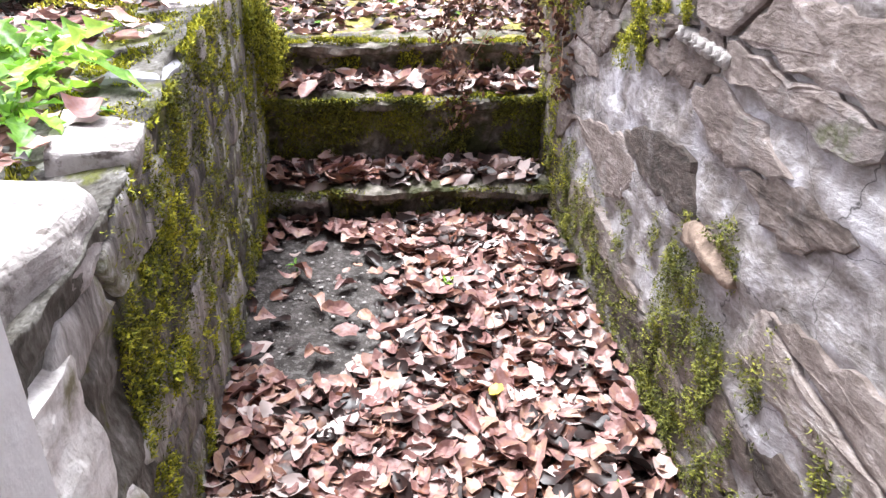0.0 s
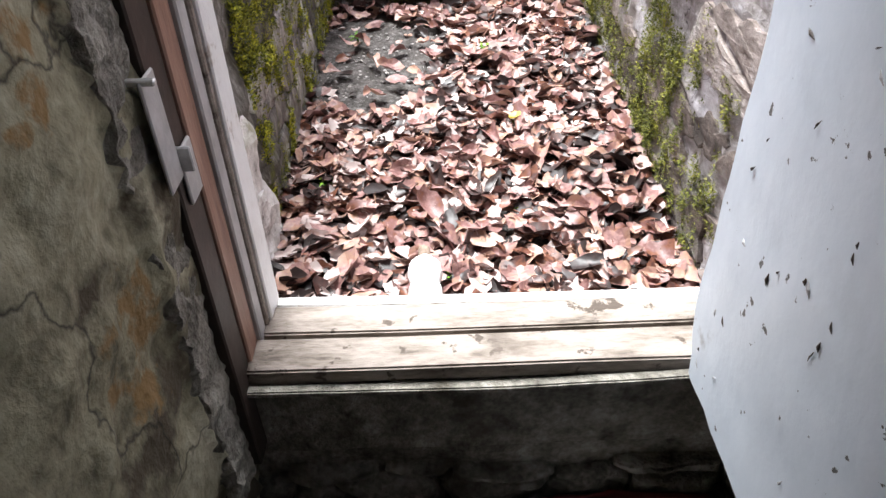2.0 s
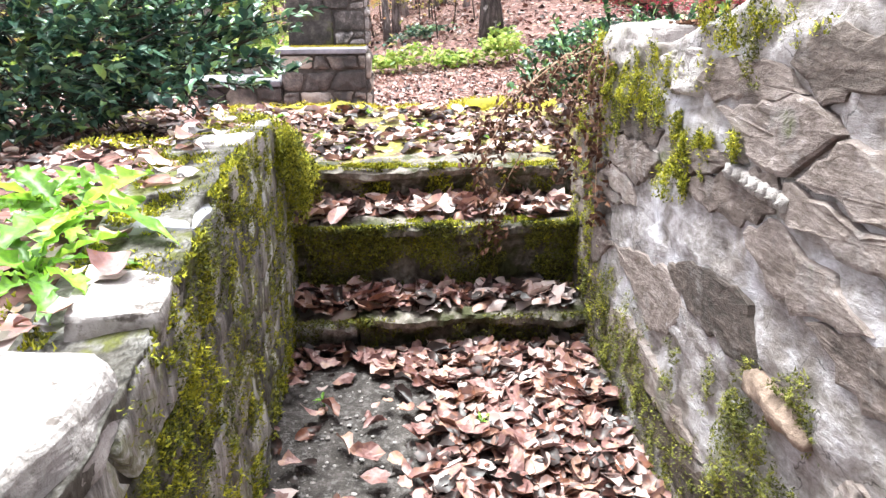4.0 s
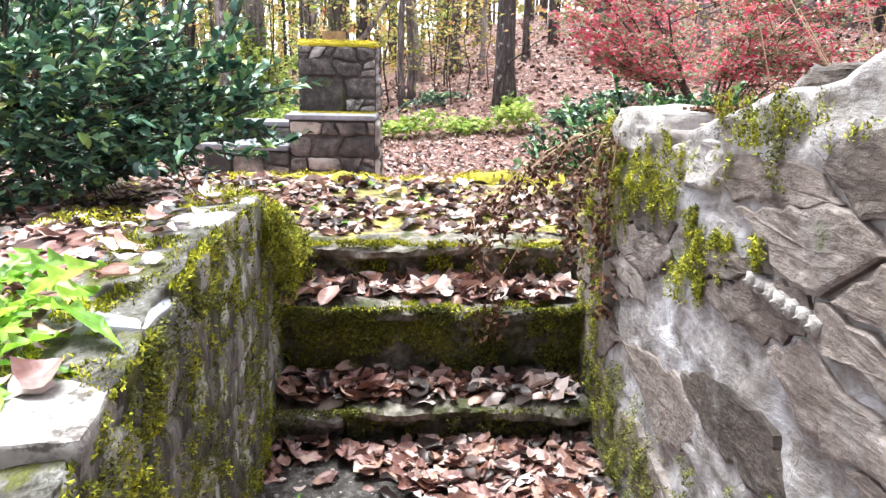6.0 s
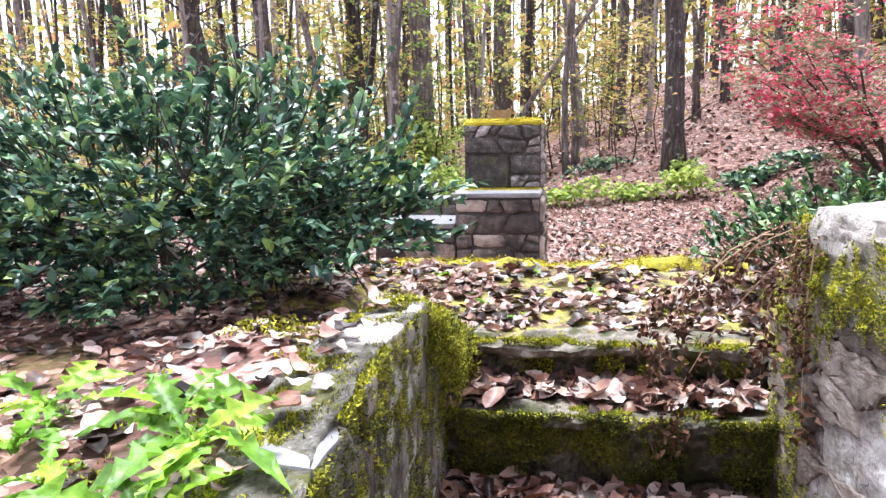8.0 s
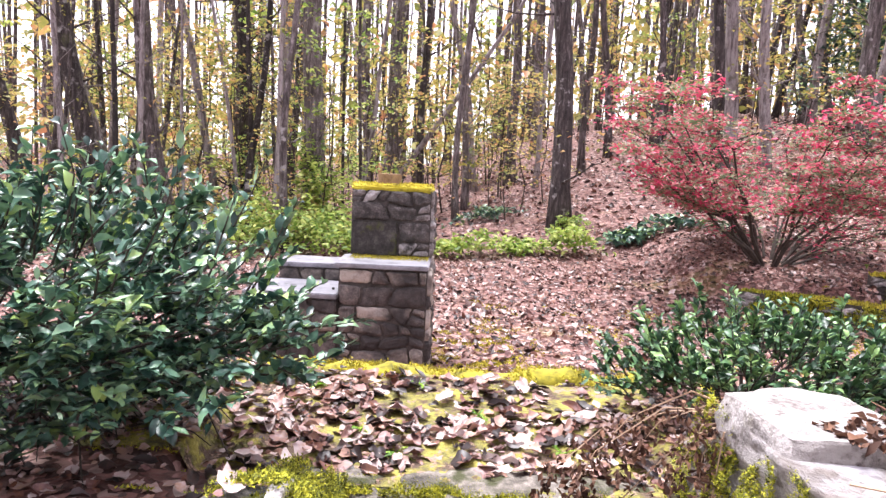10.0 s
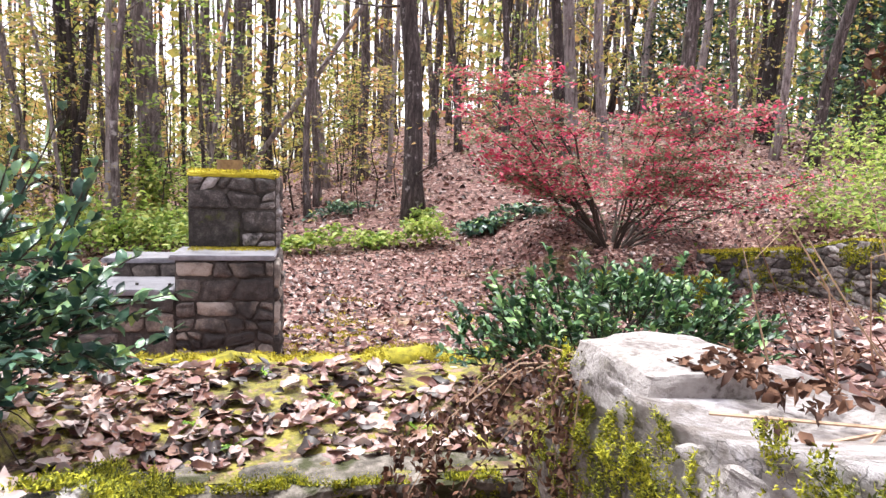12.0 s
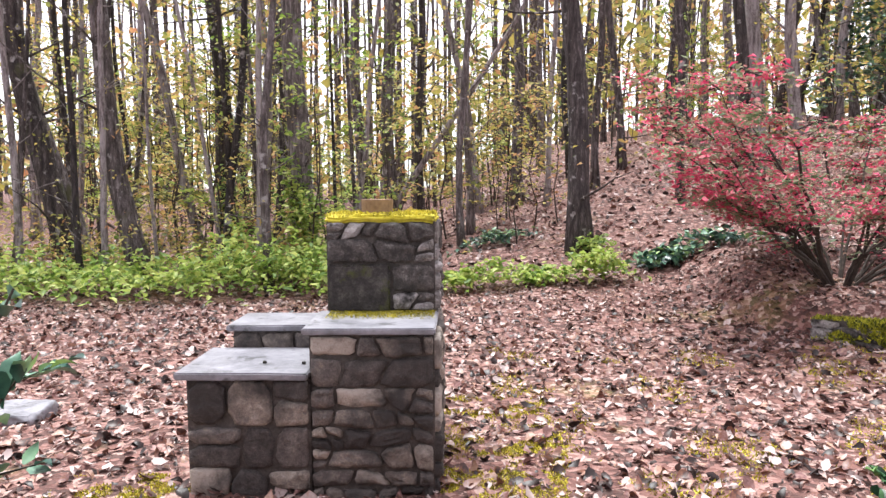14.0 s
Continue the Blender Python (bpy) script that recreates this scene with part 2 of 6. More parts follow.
M_HOLLY = noisy("holly_leaf", [(0.2, (0.016, 0.045, 0.036)), (0.4, (0.05, 0.125, 0.088)), (0.6, (0.11, 0.225, 0.145)), (0.8, (0.2, 0.34, 0.18)), (0.93, (0.34, 0.49, 0.15))], 9, 0.33, 0.0, rand="island", spread=0.85, sub=0.1)
M_SHRUB = noisy("evergreen_leaf", [(0.2, (0.014, 0.042, 0.021)), (0.42, (0.042, 0.115, 0.05)), (0.62, (0.09, 0.2, 0.08)), (0.85, (0.24, 0.39, 0.13))], 9, 0.42, 0.0, rand="island", spread=0.85, sub=0.12)
M_RED = noisy("red_leaf", [(0.22, (0.11, 0.17, 0.08)), (0.42, (0.28, 0.29, 0.17)), (0.51, (0.47, 0.27, 0.23)), (0.58, (0.58, 0.1, 0.15)), (0.8, (0.62, 0.045, 0.14))], 1.5, 0.6, 0.0, rand="island", spread=0.58, sub=0.3)
M_AUTUMN = noisy("autumn_leaf", [(0.2, (0.13, 0.17, 0.045)), (0.42, (0.31, 0.3, 0.08)), (0.58, (0.55, 0.46, 0.12)), (0.7, (0.53, 0.34, 0.14)), (0.85, (0.46, 0.21, 0.11))], 0.5, 0.6, 0.0, rand="island", spread=0.6, sub=0.4)
M_GREEN = noisy("bright_leaf", [(0.25, (0.11, 0.2, 0.035)), (0.5, (0.3, 0.42, 0.08)), (0.75, (0.5, 0.55, 0.16))], 2, 0.5, 0.0, rand="island", spread=0.6, sub=0.45)
M_WEED = noisy("weed_leaf", [(0.25, (0.07, 0.17, 0.018)), (0.5, (0.2, 0.42, 0.04)), (0.75, (0.42, 0.62, 0.08))], 14, 0.42, 0.4, rand="object", spread=0.5, sub=0.4)
M_DEAD = noisy("dead_fern", [(0.3, (0.05, 0.02, 0.012)), (0.7, (0.2, 0.1, 0.06))], 12, 0.9, 0.0, rand="island", spread=0.5)
M_STRAW = noisy("dry_stalk", [(0.3, (0.3, 0.17, 0.1)), (0.7, (0.55, 0.4, 0.28))], 12, 0.8, 0.0, rand="island", spread=0.4)
M_PLASTER = noisy("old_plaster", [(0.26, (0.04, 0.033, 0.02)), (0.38, (0.14, 0.124, 0.08)), (0.5, (0.28, 0.26, 0.175)), (0.7, (0.46, 0.43, 0.32))], 3.2, 0.9, 0.7, stain=(0.075, 0.06, 0.038), stain_scale=3.4, stain_range=(0.51, 0.58), stain2=(0.24, 0.15, 0.06), stain2_scale=5, stain2_range=(0.59, 0.63), bump_dist=0.025, fine=14, jag=0.66)
M_LIMEWASH = noisy("limewashed_plaster", [(0.3, (0.46, 0.44, 0.39)), (0.6, (0.64, 0.62, 0.56))], 3, 0.9, 0.5)



def cracked(m, scale=2.2, width=0.012):
    """Dark cracks that wander over a plaster."""
    nt = m.node_tree
    geo, vo, wob = nt.nodes.new("ShaderNodeNewGeometry"), nt.nodes.new("ShaderNodeTexVoronoi"), nt.nodes.new("ShaderNodeTexNoise")
    vo.feature = "DISTANCE_TO_EDGE"
    vo.inputs["Scale"].default_value, wob.inputs["Scale"].default_value, wob.inputs["Detail"].default_value = scale, 3.0, 6
    ad = nt.nodes.new("ShaderNodeVectorMath")
    ad.operation = "MULTIPLY_ADD"
    ad.inputs[1].default_value = (0.5, 0.5, 0.5)
    nt.links.new(geo.outputs["Position"], wob.inputs["Vector"]), nt.links.new(wob.outputs["Color"], ad.inputs[0]), nt.links.new(geo.outputs["Position"], ad.inputs[2])
    nt.links.new(ad.outputs[0], vo.inputs["Vector"])
    mr = nt.nodes.new("ShaderNodeMapRange")
    mr.inputs["From Min"].default_value, mr.inputs["From Max"].default_value = 0.0, width
    mr.inputs["To Min"].default_value, mr.inputs["To Max"].default_value = 0.8, 0.0
    nt.links.new(vo.outputs["Distance"], mr.inputs[0])
    b = nt.nodes["Principled BSDF"]
    mx = nt.nodes.new("ShaderNodeMix")
    mx.data_type = "RGBA"
    mx.inputs[7].default_value = (0.012, 0.01, 0.008, 1)
    nt.links.new(mr.outputs[0], mx.inputs[0]), nt.links.new(b.inputs["Base Color"].links[0].from_socket, mx.inputs[6]), nt.links.new(mx.outputs[2], b.inputs["Base Color"])


cracked(M_PLASTER)
cracked(M_MORTAR, 3.5, 0.006)
M_UNDER = noisy("damp_grey_render", [(0.3, (0.06, 0.053, 0.042)), (0.45, (0.16, 0.148, 0.125)), (0.58, (0.28, 0.26, 0.225)), (0.75, (0.44, 0.42, 0.37))], 14, 0.9, 1.0, stain=(0.07, 0.06, 0.045), stain_scale=5, stain_range=(0.54, 0.64), bump_dist=0.02)
M_DOOR = noisy("white_door_paint", [(0.2, (0.5, 0.54, 0.59)), (0.5, (0.62, 0.67, 0.74)), (0.8, (0.7, 0.74, 0.8))], 3, 0.5, 0.3, stain=(0.09, 0.085, 0.085), stain_scale=30, stain_range=(0.665, 0.68), stain2=(0.3, 0.3, 0.31), stain2_scale=6, stain2_range=(0.67, 0.76))
M_BROWN = noisy("brown_painted_wood", [(0.3, (0.16, 0.08, 0.055)), (0.6, (0.3, 0.17, 0.125)), (0.8, (0.45, 0.3, 0.24))], 6, 0.55, 0.2, stretch=(4, 4, 0.5))
M_DARKWOOD = noisy("dark_brown_wood", [(0.3, (0.014, 0.008, 0.006)), (0.7, (0.04, 0.022, 0.016))], 8, 0.6, 0.2)
M_GREYWOOD = noisy("grey_painted_wood", [(0.3, (0.3, 0.29, 0.29)), (0.7, (0.5, 0.48, 0.48))], 8, 0.6, 0.2)
M_WHITE = noisy("flaking_white_paint", [(0.3, (0.4, 0.34, 0.3)), (0.4, (0.76, 0.75, 0.75)), (0.8, (0.84, 0.84, 0.85))], 9, 0.6, 0.35)
M_SILL = noisy("worn_sill_paint", [(0.26, (0.05, 0.035, 0.025)), (0.38, (0.15, 0.12, 0.097)), (0.52, (0.24, 0.2, 0.172)), (0.75, (0.33, 0.283, 0.248))], 12, 0.7, 0.7, stretch=(0.6, 2, 2), stain=(0.06, 0.042, 0.03), stain_scale=22, stain_range=(0.6, 0.64), stain2=(0.1, 0.077, 0.06), stain2_scale=5, stain2_range=(0.56, 0.7))
M_METAL = noisy("galvanised_metal", [(0.3, (0.45, 0.45, 0.45)), (0.7, (0.7, 0.7, 0.7))], 20, 0.4, 0.1, metal=0.9)
M_CLAY = noisy("clay_flue", [(0.3, (0.14, 0.085, 0.055)), (0.7, (0.28, 0.18, 0.12))], 10, 0.9, 0.3)


# ---- helpers ----
def smooth(a, b, v):
    u = min(1.0, max(0.0, (v - a) / (b - a)))
    return u * u * (3 - 2 * u)


def fbm(x, y, z=0.0, s=1.0):
    return noise.fractal(Vector((x * s, y * s, z * s)), 1.0, 2.0, 4)


def raw_mesh(name, V, F):
    me = bpy.data.meshes.new(name)
    me.from_pydata([tuple(v) for v in V], [], [tuple(f) for f in F])
    me.update()
    return me


def thing(name, label, category, at=(0, 0, 0), kind="", group=""):
    ob = new(name)
    ob.location = at
    ob.empty_display_size = 0.05
    return tagged(ob, label, category, group, kind)


def place(name, me, material, parent=None, label="", m=None, shade=False):
    ob = new(name, me)
    if not me.materials:
        me.materials.append(material)
    if parent is not None:
        ob.parent = parent
        ob.matrix_parent_inverse = world_of(parent).inverted()
    if m is not None:
        ob.matrix_basis = m
    if shade:
        me.polygons.foreach_set("use_smooth", [True] * len(me.polygons))
    if label:
        ob["label"] = label
    return ob


def world_of(ob):
    m = ob.matrix_basis.copy()
    if ob.parent:
        m = world_of(ob.parent) @ ob.matrix_parent_inverse @ m
    return m


def part(name, bm, material, parent=None, label="", shade=False):
    me = bpy.data.meshes.new(name)
    bm.to_mesh(me)
    bm.free()
    return place(name, me, material, parent, label, shade=shade)


def box_bm(x0, x1, y0, y1, z0, z1, bevel=0.0, rough=0.0, cuts=0):
    bm = bmesh.new()
    bmesh.ops.create_cube(bm, size=1)
    for v in bm.verts:
        v.co = Vector((x0 + (v.co.x + 0.5) * (x1 - x0), y0 + (v.co.y + 0.5) * (y1 - y0), z0 + (v.co.z + 0.5) * (z1 - z0)))
    if bevel:
        bmesh.ops.bevel(bm, geom=bm.edges[:], offset=bevel, segments=1 if not rough else 2, affect="EDGES")
    if cuts:
        bmesh.ops.subdivide_edges(bm, edges=[e for e in bm.edges if e.calc_length() > 0.06], cuts=cuts, use_grid_fill=True)
    if rough:
        for v in bm.verts:
            c = v.co
            v.co = c + Vector((fbm(c.x, c.y, c.z, 6), fbm(c.x + 9, c.y, c.z, 6), fbm(c.x, c.y + 9, c.z, 6))) * rough
    return bm


def tube(points, radii, sides=8):
    """A tapered tube through the points."""
    V, F = [], []
    pts = [Vector(p) for p in points]
    for i, p in enumerate(pts):
        d = (pts[min(i + 1, len(pts) - 1)] - pts[max(i - 1, 0)]).normalized()
        a = d.orthogonal().normalized()
        a = (Vector((1, 0, 0)) - d * d.x)
        a = a.normalized() if a.length > 0.1 else d.orthogonal().normalized()
        b = d.cross(a)
        for k in range(sides):
            w = 2 * math.pi * k / sides
            V.append(p + (a * math.cos(w) + b * math.sin(w)) * radii[i])
    for i in range(len(pts) - 1):
        for k in range(sides):
            q = (k + 1) % sides
            F.append((i * sides + k, i * sides + q, (i + 1) * sides + q, (i + 1) * sides + k))
    F.append(tuple(range(sides - 1, -1, -1)))
    F.append(tuple(range((len(pts) - 1) * sides, len(pts) * sides)))
    return V, F


def join_raw(pieces):
    V, F = [], []
    for v, f in pieces:
        o = len(V)
        V += v
        F += [tuple(i + o for i in q) for q in f]
    return V, F


def leaf_shape(n=4, width=0.5, curl=0.2, bend=0.2, point=1.0, wave=0.0, seed=0):
    """One leaf of length 1 along y: rows of left, middle and right points."""
    rr = random.Random(seed)
    V, F = [], []
    for i in range(n + 1):
        u = i / n
        w = width * 0.5 * math.sin(math.pi * min(1, (0.06 + 0.94 * u) ** point)) + (0.015 if 0 < i < n else 0.004)
        if wave and 0 < i < n:
            w *= 1 + wave * (1 if i % 2 else -1)
        z = bend * (u - 0.5) ** 2 * 2 + rr.uniform(-0.015, 0.015)
        e = curl * w * 2
        V += [(-w, u - 0.5, z + e + rr.uniform(-0.03, 0.03)), (0, u - 0.5, z), (w, u - 0.5, z + e + rr.uniform(-0.03, 0.03))]
    for i in range(n):
        a = i * 3
        F += [(a, a + 1, a + 4), (a, a + 4, a + 3), (a + 1, a + 2, a + 5), (a + 1, a + 5, a + 4)]
    return np.array(V), np.array(F)


def scatter(name, shapes, P, size, yaw, tilt, roll, material, parent=None, label=""):
    """Many copies of small shapes as one mesh. tilt leans each along its own length, roll about it."""
    P, size, yaw, tilt, roll = (np.asarray(a, float) for a in (P, size, yaw, tilt, roll))
    rng = np.random.default_rng(len(P) + 5)
    pick = rng.integers(0, len(shapes), len(P))
    Vs, Fs, o = [], [], 0
    for k, (v, f) in enumerate(shapes):
        idx = np.nonzero(pick == k)[0]
        if not len(idx):
            continue
        c, s = np.cos, np.sin
        v0 = v[None] * size[idx][:, None, None]
        a = roll[idx][:, None]
        x, y, z = v0[..., 0] * c(a) + v0[..., 2] * s(a), v0[..., 1], -v0[..., 0] * s(a) + v0[..., 2] * c(a)
        a = tilt[idx][:, None]
        y, z = y * c(a) - z * s(a), y * s(a) + z * c(a)
        a = yaw[idx][:, None]
        x, y = x * c(a) - y * s(a), x * s(a) + y * c(a)
        w = np.stack([x, y, z], -1) + P[idx][:, None]
        Vs.append(w.reshape(-1, 3))
        Fs.append((f[None] + (np.arange(len(idx)) * len(v))[:, None, None]).reshape(-1, 3) + o)
        o += len(idx) * len(v)
    V, F = np.concatenate(Vs), np.concatenate(Fs)
    me = bpy.data.meshes.new(name)
    me.vertices.add(len(V)), me.loops.add(len(F) * 3), me.polygons.add(len(F))
    me.vertices.foreach_set("co", V.ravel())
    me.loops.foreach_set("vertex_index", F.ravel().astype(np.int32))
    me.polygons.foreach_set("loop_start", np.arange(0, len(F) * 3, 3, dtype=np.int32))
    me.update(calc_edges=True)
    if len(shapes[0][0]) > 5:
        me.polygons.foreach_set("use_smooth", [True] * len(F))
    return place(name, me, material, parent, label)


def broad_leaf(lobes, width, curl, bend, seed, rag=0.12, n=14):
    """A withered leaf of length 1: a lobed, torn outline round a midrib, its rim curled and rippled."""
    rr = random.Random(seed)
    V, F = [(0, 0, 0)], []
    roll, ph = rr.uniform(-0.25, 0.25), rr.uniform(0, 6.28)
    for f in (0.55, 1.0):
        for k in range(n):
            a = 2 * math.pi * k / n
            r = 0.5 * (1 - 0.26 * abs(math.sin(a * lobes / 2)) * (1 if lobes else 0)) * (1 + (rr.uniform(-rag, rag) if f == 1 else 0))
            x, y = r * f * math.cos(a) * width, r * f * math.sin(a) * (1 + (0.12 if k == n // 4 else 0))
            V.append((x, y, curl * (2 * x / width) ** 2 + bend * (2 * y) ** 2 + roll * x * y * 2 + f * f * 0.045 * math.sin(3 * a + ph) + rr.uniform(-0.02, 0.02) * f))
    for k in range(n):
        q = (k + 1) % n
        F += [(0, 1 + k, 1 + q), (1 + k, 1 + n + k, 1 + n + q), (1 + k, 1 + n + q, 1 + q)]
    return np.array(V), np.array(F)


WITHERED = [broad_leaf(*a, seed=i + 3) for i, a in enumerate([(0, 0.5, 0.12, 0.05), (0, 0.58, -0.1, 0.12), (5, 0.95, 0.1, -0.08), (0, 0.42, 0.26, -0.1), (5, 0.85, -0.14, 0.1), (0, 0.62, 0.2, 0.16), (7, 0.7, 0.08, 0.2), (0, 0.5, -0.2, -0.16), (3, 0.75, 0.24, 0.04)])]
DRY = [leaf_shape(3, w, c, b, p, 0.08, i) for i, (w, c, b, p) in enumerate([(0.45, 0.15, 0.3, 0.8), (0.62, -0.2, 0.2, 0.72), (0.4, 0.5, -0.4, 1.0), (0.6, 0.2, 0.4, 0.68), (0.75, 0.25, -0.25, 0.8), (0.45, -0.4, -0.4, 1.0)])]
GLOSSY = [leaf_shape(3, w, c, b, 0.95, 0, i + 20) for i, (w, c, b) in enumerate([(0.5, 0.25, -0.25), (0.58, 0.35, -0.1), (0.45, 0.2, 0.2)])]
SPECK = [(np.array([(0, -0.5, 0), (-w, 0.05, 0.12), (0, 0.5, b), (w, 0.02, 0.14)]), np.array([(0, 2, 1), (0, 3, 2)])) for w, b in ((0.3, 0.1), (0.26, -0.15), (0.34, 0.0))]
TINY = [leaf_shape(2, 0.6, 0.2, 0.1, 0.9, 0, 40), leaf_shape(2, 0.5, 0.4, -0.2, 0.9, 0, 41)]
BLADE = [(np.array([(-0.22, 0, 0), (0.22, 0, 0), (0.0, 0.25, 1.0)]), np.array([(0, 1, 2)])), (np.array([(-0.26, 0, 0), (0.26, 0, 0), (0.05, -0.15, 0.8)]), np.array([(0, 1, 2)]))]


def voronoi(x0, x1, y0, y1, size, aspect=1.6, tilt=0.0, joint=0.012, seed=0, wob=0.8):
    """Irregular stones that fill a rectangle: convex outlines with a joint between them. Longer than high by aspect, their beds leaning by tilt."""
    rr = random.Random(seed)
    seeds = []
    h = size / math.sqrt(aspect)
    w = size * math.sqrt(aspect)
    r, y = 0, y0 - 3 * h
    while y < y1 + 3 * h:
        x = x0 - 3 * w + (r % 2) * w / 2
        while x < x1 + 3 * w:
            seeds.append((x + rr.uniform(-0.5, 0.5) * w * wob, y + rr.uniform(-0.5, 0.5) * h * wob))
            x += w * rr.uniform(0.75, 1.25)
        y += h
        r += 1
    ct, stt = math.cos(tilt), math.sin(tilt)
    cx, cy = (x0 + x1) / 2, (y0 + y1) / 2
    fwd = lambda p: ((p[0] - cx) * ct + (p[1] - cy) * stt, (-(p[0] - cx) * stt + (p[1] - cy) * ct) * aspect)
    S2 = [fwd(p) for p in seeds]
    out = []
    for i, p in enumerate(seeds):
        poly = [(x0, y0), (x1, y0), (x1, y1), (x0, y1)]
        q = S2[i]
        for j, o in enumerate(S2):
            if j == i or (o[0] - q[0]) ** 2 + (o[1] - q[1]) ** 2 > (w * 3.2) ** 2:
                continue
            mx, my, nx, ny = (o[0] + q[0]) / 2, (o[1] + q[1]) / 2, o[0] - q[0], o[1] - q[1]
            ln = math.hypot(nx, ny)
            side = [((fwd(v)[0] - mx) * nx + (fwd(v)[1] - my) * ny) / ln + joint / 2 for v in poly]
            new_poly = []
            for k in range(len(poly)):
                a, b, sa, sb = poly[k], poly[(k + 1) % len(poly)], side[k], side[(k + 1) % len(poly)]
                if sa <= 0:
                    new_poly.append(a)
                if (sa < 0) != (sb < 0) and sa != sb:
                    t = sa / (sa - sb)
                    new_poly.append((a[0] + (b[0] - a[0]) * t, a[1] + (b[1] - a[1]) * t))
            poly = new_poly
            if len(poly) < 3:
                break
        if len(poly) >= 3:
            area = abs(sum(poly[k][0] * poly[(k + 1) % len(poly)][1] - poly[(k + 1) % len(poly)][0] * poly[k][1] for k in range(len(poly)))) / 2
            if area > 0.08 * size * size:
                out.append(poly)
    return out


def coursed(x0, x1, y0, y1, course, seed, joint=0.018):
    """Rubble in broken courses that fill a rectangle: stones of many widths, some split, all with knocked-off corners."""
    rr = random.Random(seed)
    levels, y = [y0], y0
    while y < y1 - course * 0.7:
        y += course * rr.uniform(0.7, 1.35)
        levels.append(min(y, y1))
    levels[-1] = y1
    bed = lambda r, x: levels[r] + (0.045 * fbm(x, r * 3.1, seed, 5) if 0 < r < len(levels) - 1 else 0)
    out, j = [], joint / 2
    for r in range(len(levels) - 1):
        h = levels[r + 1] - levels[r]
        x, skew = x0, 0.0
        while x < x1 - 1e-4:
            w = h * rr.choice((0.7, 0.9, 1.2, 1.5, 2.0, 2.3)) * rr.uniform(0.85, 1.15)
            xe = x1 if x + w > x1 - 0.5 * h else x + w
            sk = 0 if xe == x1 else rr.uniform(-0.035, 0.035)
            q = [(x + skew + j, bed(r, x) + j), (xe + sk - j, bed(r, xe) + j), (xe - sk - j, bed(r + 1, xe) - j), (x - skew + j, bed(r + 1, x) - j)]
            quads = [q]
            if xe - x < 1.3 * h and h > 0.09 and rr.random() < 0.35:
                f, g = rr.uniform(0.35, 0.65), rr.uniform(0.35, 0.65)
                a = tuple(p0 + (p1 - p0) * f for p0, p1 in zip(q[0], q[3]))
                b = tuple(p0 + (p1 - p0) * g for p0, p1 in zip(q[1], q[2]))
                quads = [[q[0], q[1], (b[0], b[1] - j), (a[0], a[1] - j)], [(a[0], a[1] + j), (b[0], b[1] + j), q[2], q[3]]]
            for q in quads:
                poly = []
                for k in range(4):
                    c, p, n = q[k], q[k - 1], q[(k + 1) % 4]
                    f, g = rr.choice((0.06, 0.1, 0.16, 0.3)), rr.choice((0.06, 0.1, 0.16, 0.24))
                    poly += [(c[0] + (p[0] - c[0]) * f, c[1] + (p[1] - c[1]) * f), (c[0] + (n[0] - c[0]) * g, c[1] + (n[1] - c[1]) * g)]
                out.append(poly)
            x, skew = xe, sk
    return out


def stone_mesh(poly, depth, rr, inset=0.02, bulge=0.01, ragged=0.0):
    """A stone: its outline at the wall, a rounded shoulder and a rough face. x, y in the wall, z out of it."""
    n = len(poly)
    cx, cy = sum(p[0] for p in poly) / n, sum(p[1] for p in poly) / n
    pts = []
    for k in range(n):
        a, b = poly[k], poly[(k + 1) % n]
        pts.append(a)
        ln = math.hypot(a[0] - b[0], a[1] - b[1])
        if ragged:
            m = int(ln / 0.035)
            pts += [(a[0] + (b[0] - a[0]) * k2 / (m + 1) + rr.uniform(-ragged, ragged), a[1] + (b[1] - a[1]) * k2 / (m + 1) + rr.uniform(-ragged, ragged)) for k2 in range(1, m + 1)]
        elif math.hypot(a[0] - b[0], a[1] - b[1]) > 0.07:
            f = rr.uniform(0.35, 0.65)
            pts.append((a[0] + (b[0] - a[0]) * f + rr.uniform(-0.006, 0.004) * 1.0, a[1] + (b[1] - a[1]) * f + rr.uniform(-0.006, 0.004)))
    n = len(pts)
    V = []
    for fz, ins in ((-0.03, 0.0), (depth * 0.7, 0.0), (depth, 1.0)):
        for x, y in pts:
            d = math.hypot(x - cx, y - cy) + 1e-6
            k = max(0.3, 1 - ins * inset / d)
            V.append((cx + (x - cx) * k, cy + (y - cy) * k, fz + (0.5 * fbm(x, y, depth * 90, 9) * depth if ragged else rr.uniform(-0.25, 0.2) * depth if ins else rr.uniform(-0.12, 0.12) * depth)))
    off = rr.uniform(0, 50)
    for f in (0.66, 0.33):
        for x, y in pts:
            d = math.hypot(x - cx, y - cy) + 1e-6
            k = max(0.3, 1 - inset / d) * f
            px, py = cx + (x - cx) * k, cy + (y - cy) * k
            V.append((px, py, depth + bulge * (1 - f) + 0.35 * depth * fbm(px, py, off, 16) + 0.3 * depth * fbm(px, py * 2.5, off, 6)))
    V.append((cx, cy, depth + bulge + rr.uniform(-0.3, 0.3) * bulge))
    F = []
    for r in range(4):
        for k in range(n):
            q = (k + 1) % n
            F.append((r * n + k, r * n + q, (r + 1) * n + q, (r + 1) * n + k))
    F += [(4 * n + k, 4 * n + (k + 1) % n, 5 * n) for k in range(n)]
    return V, F


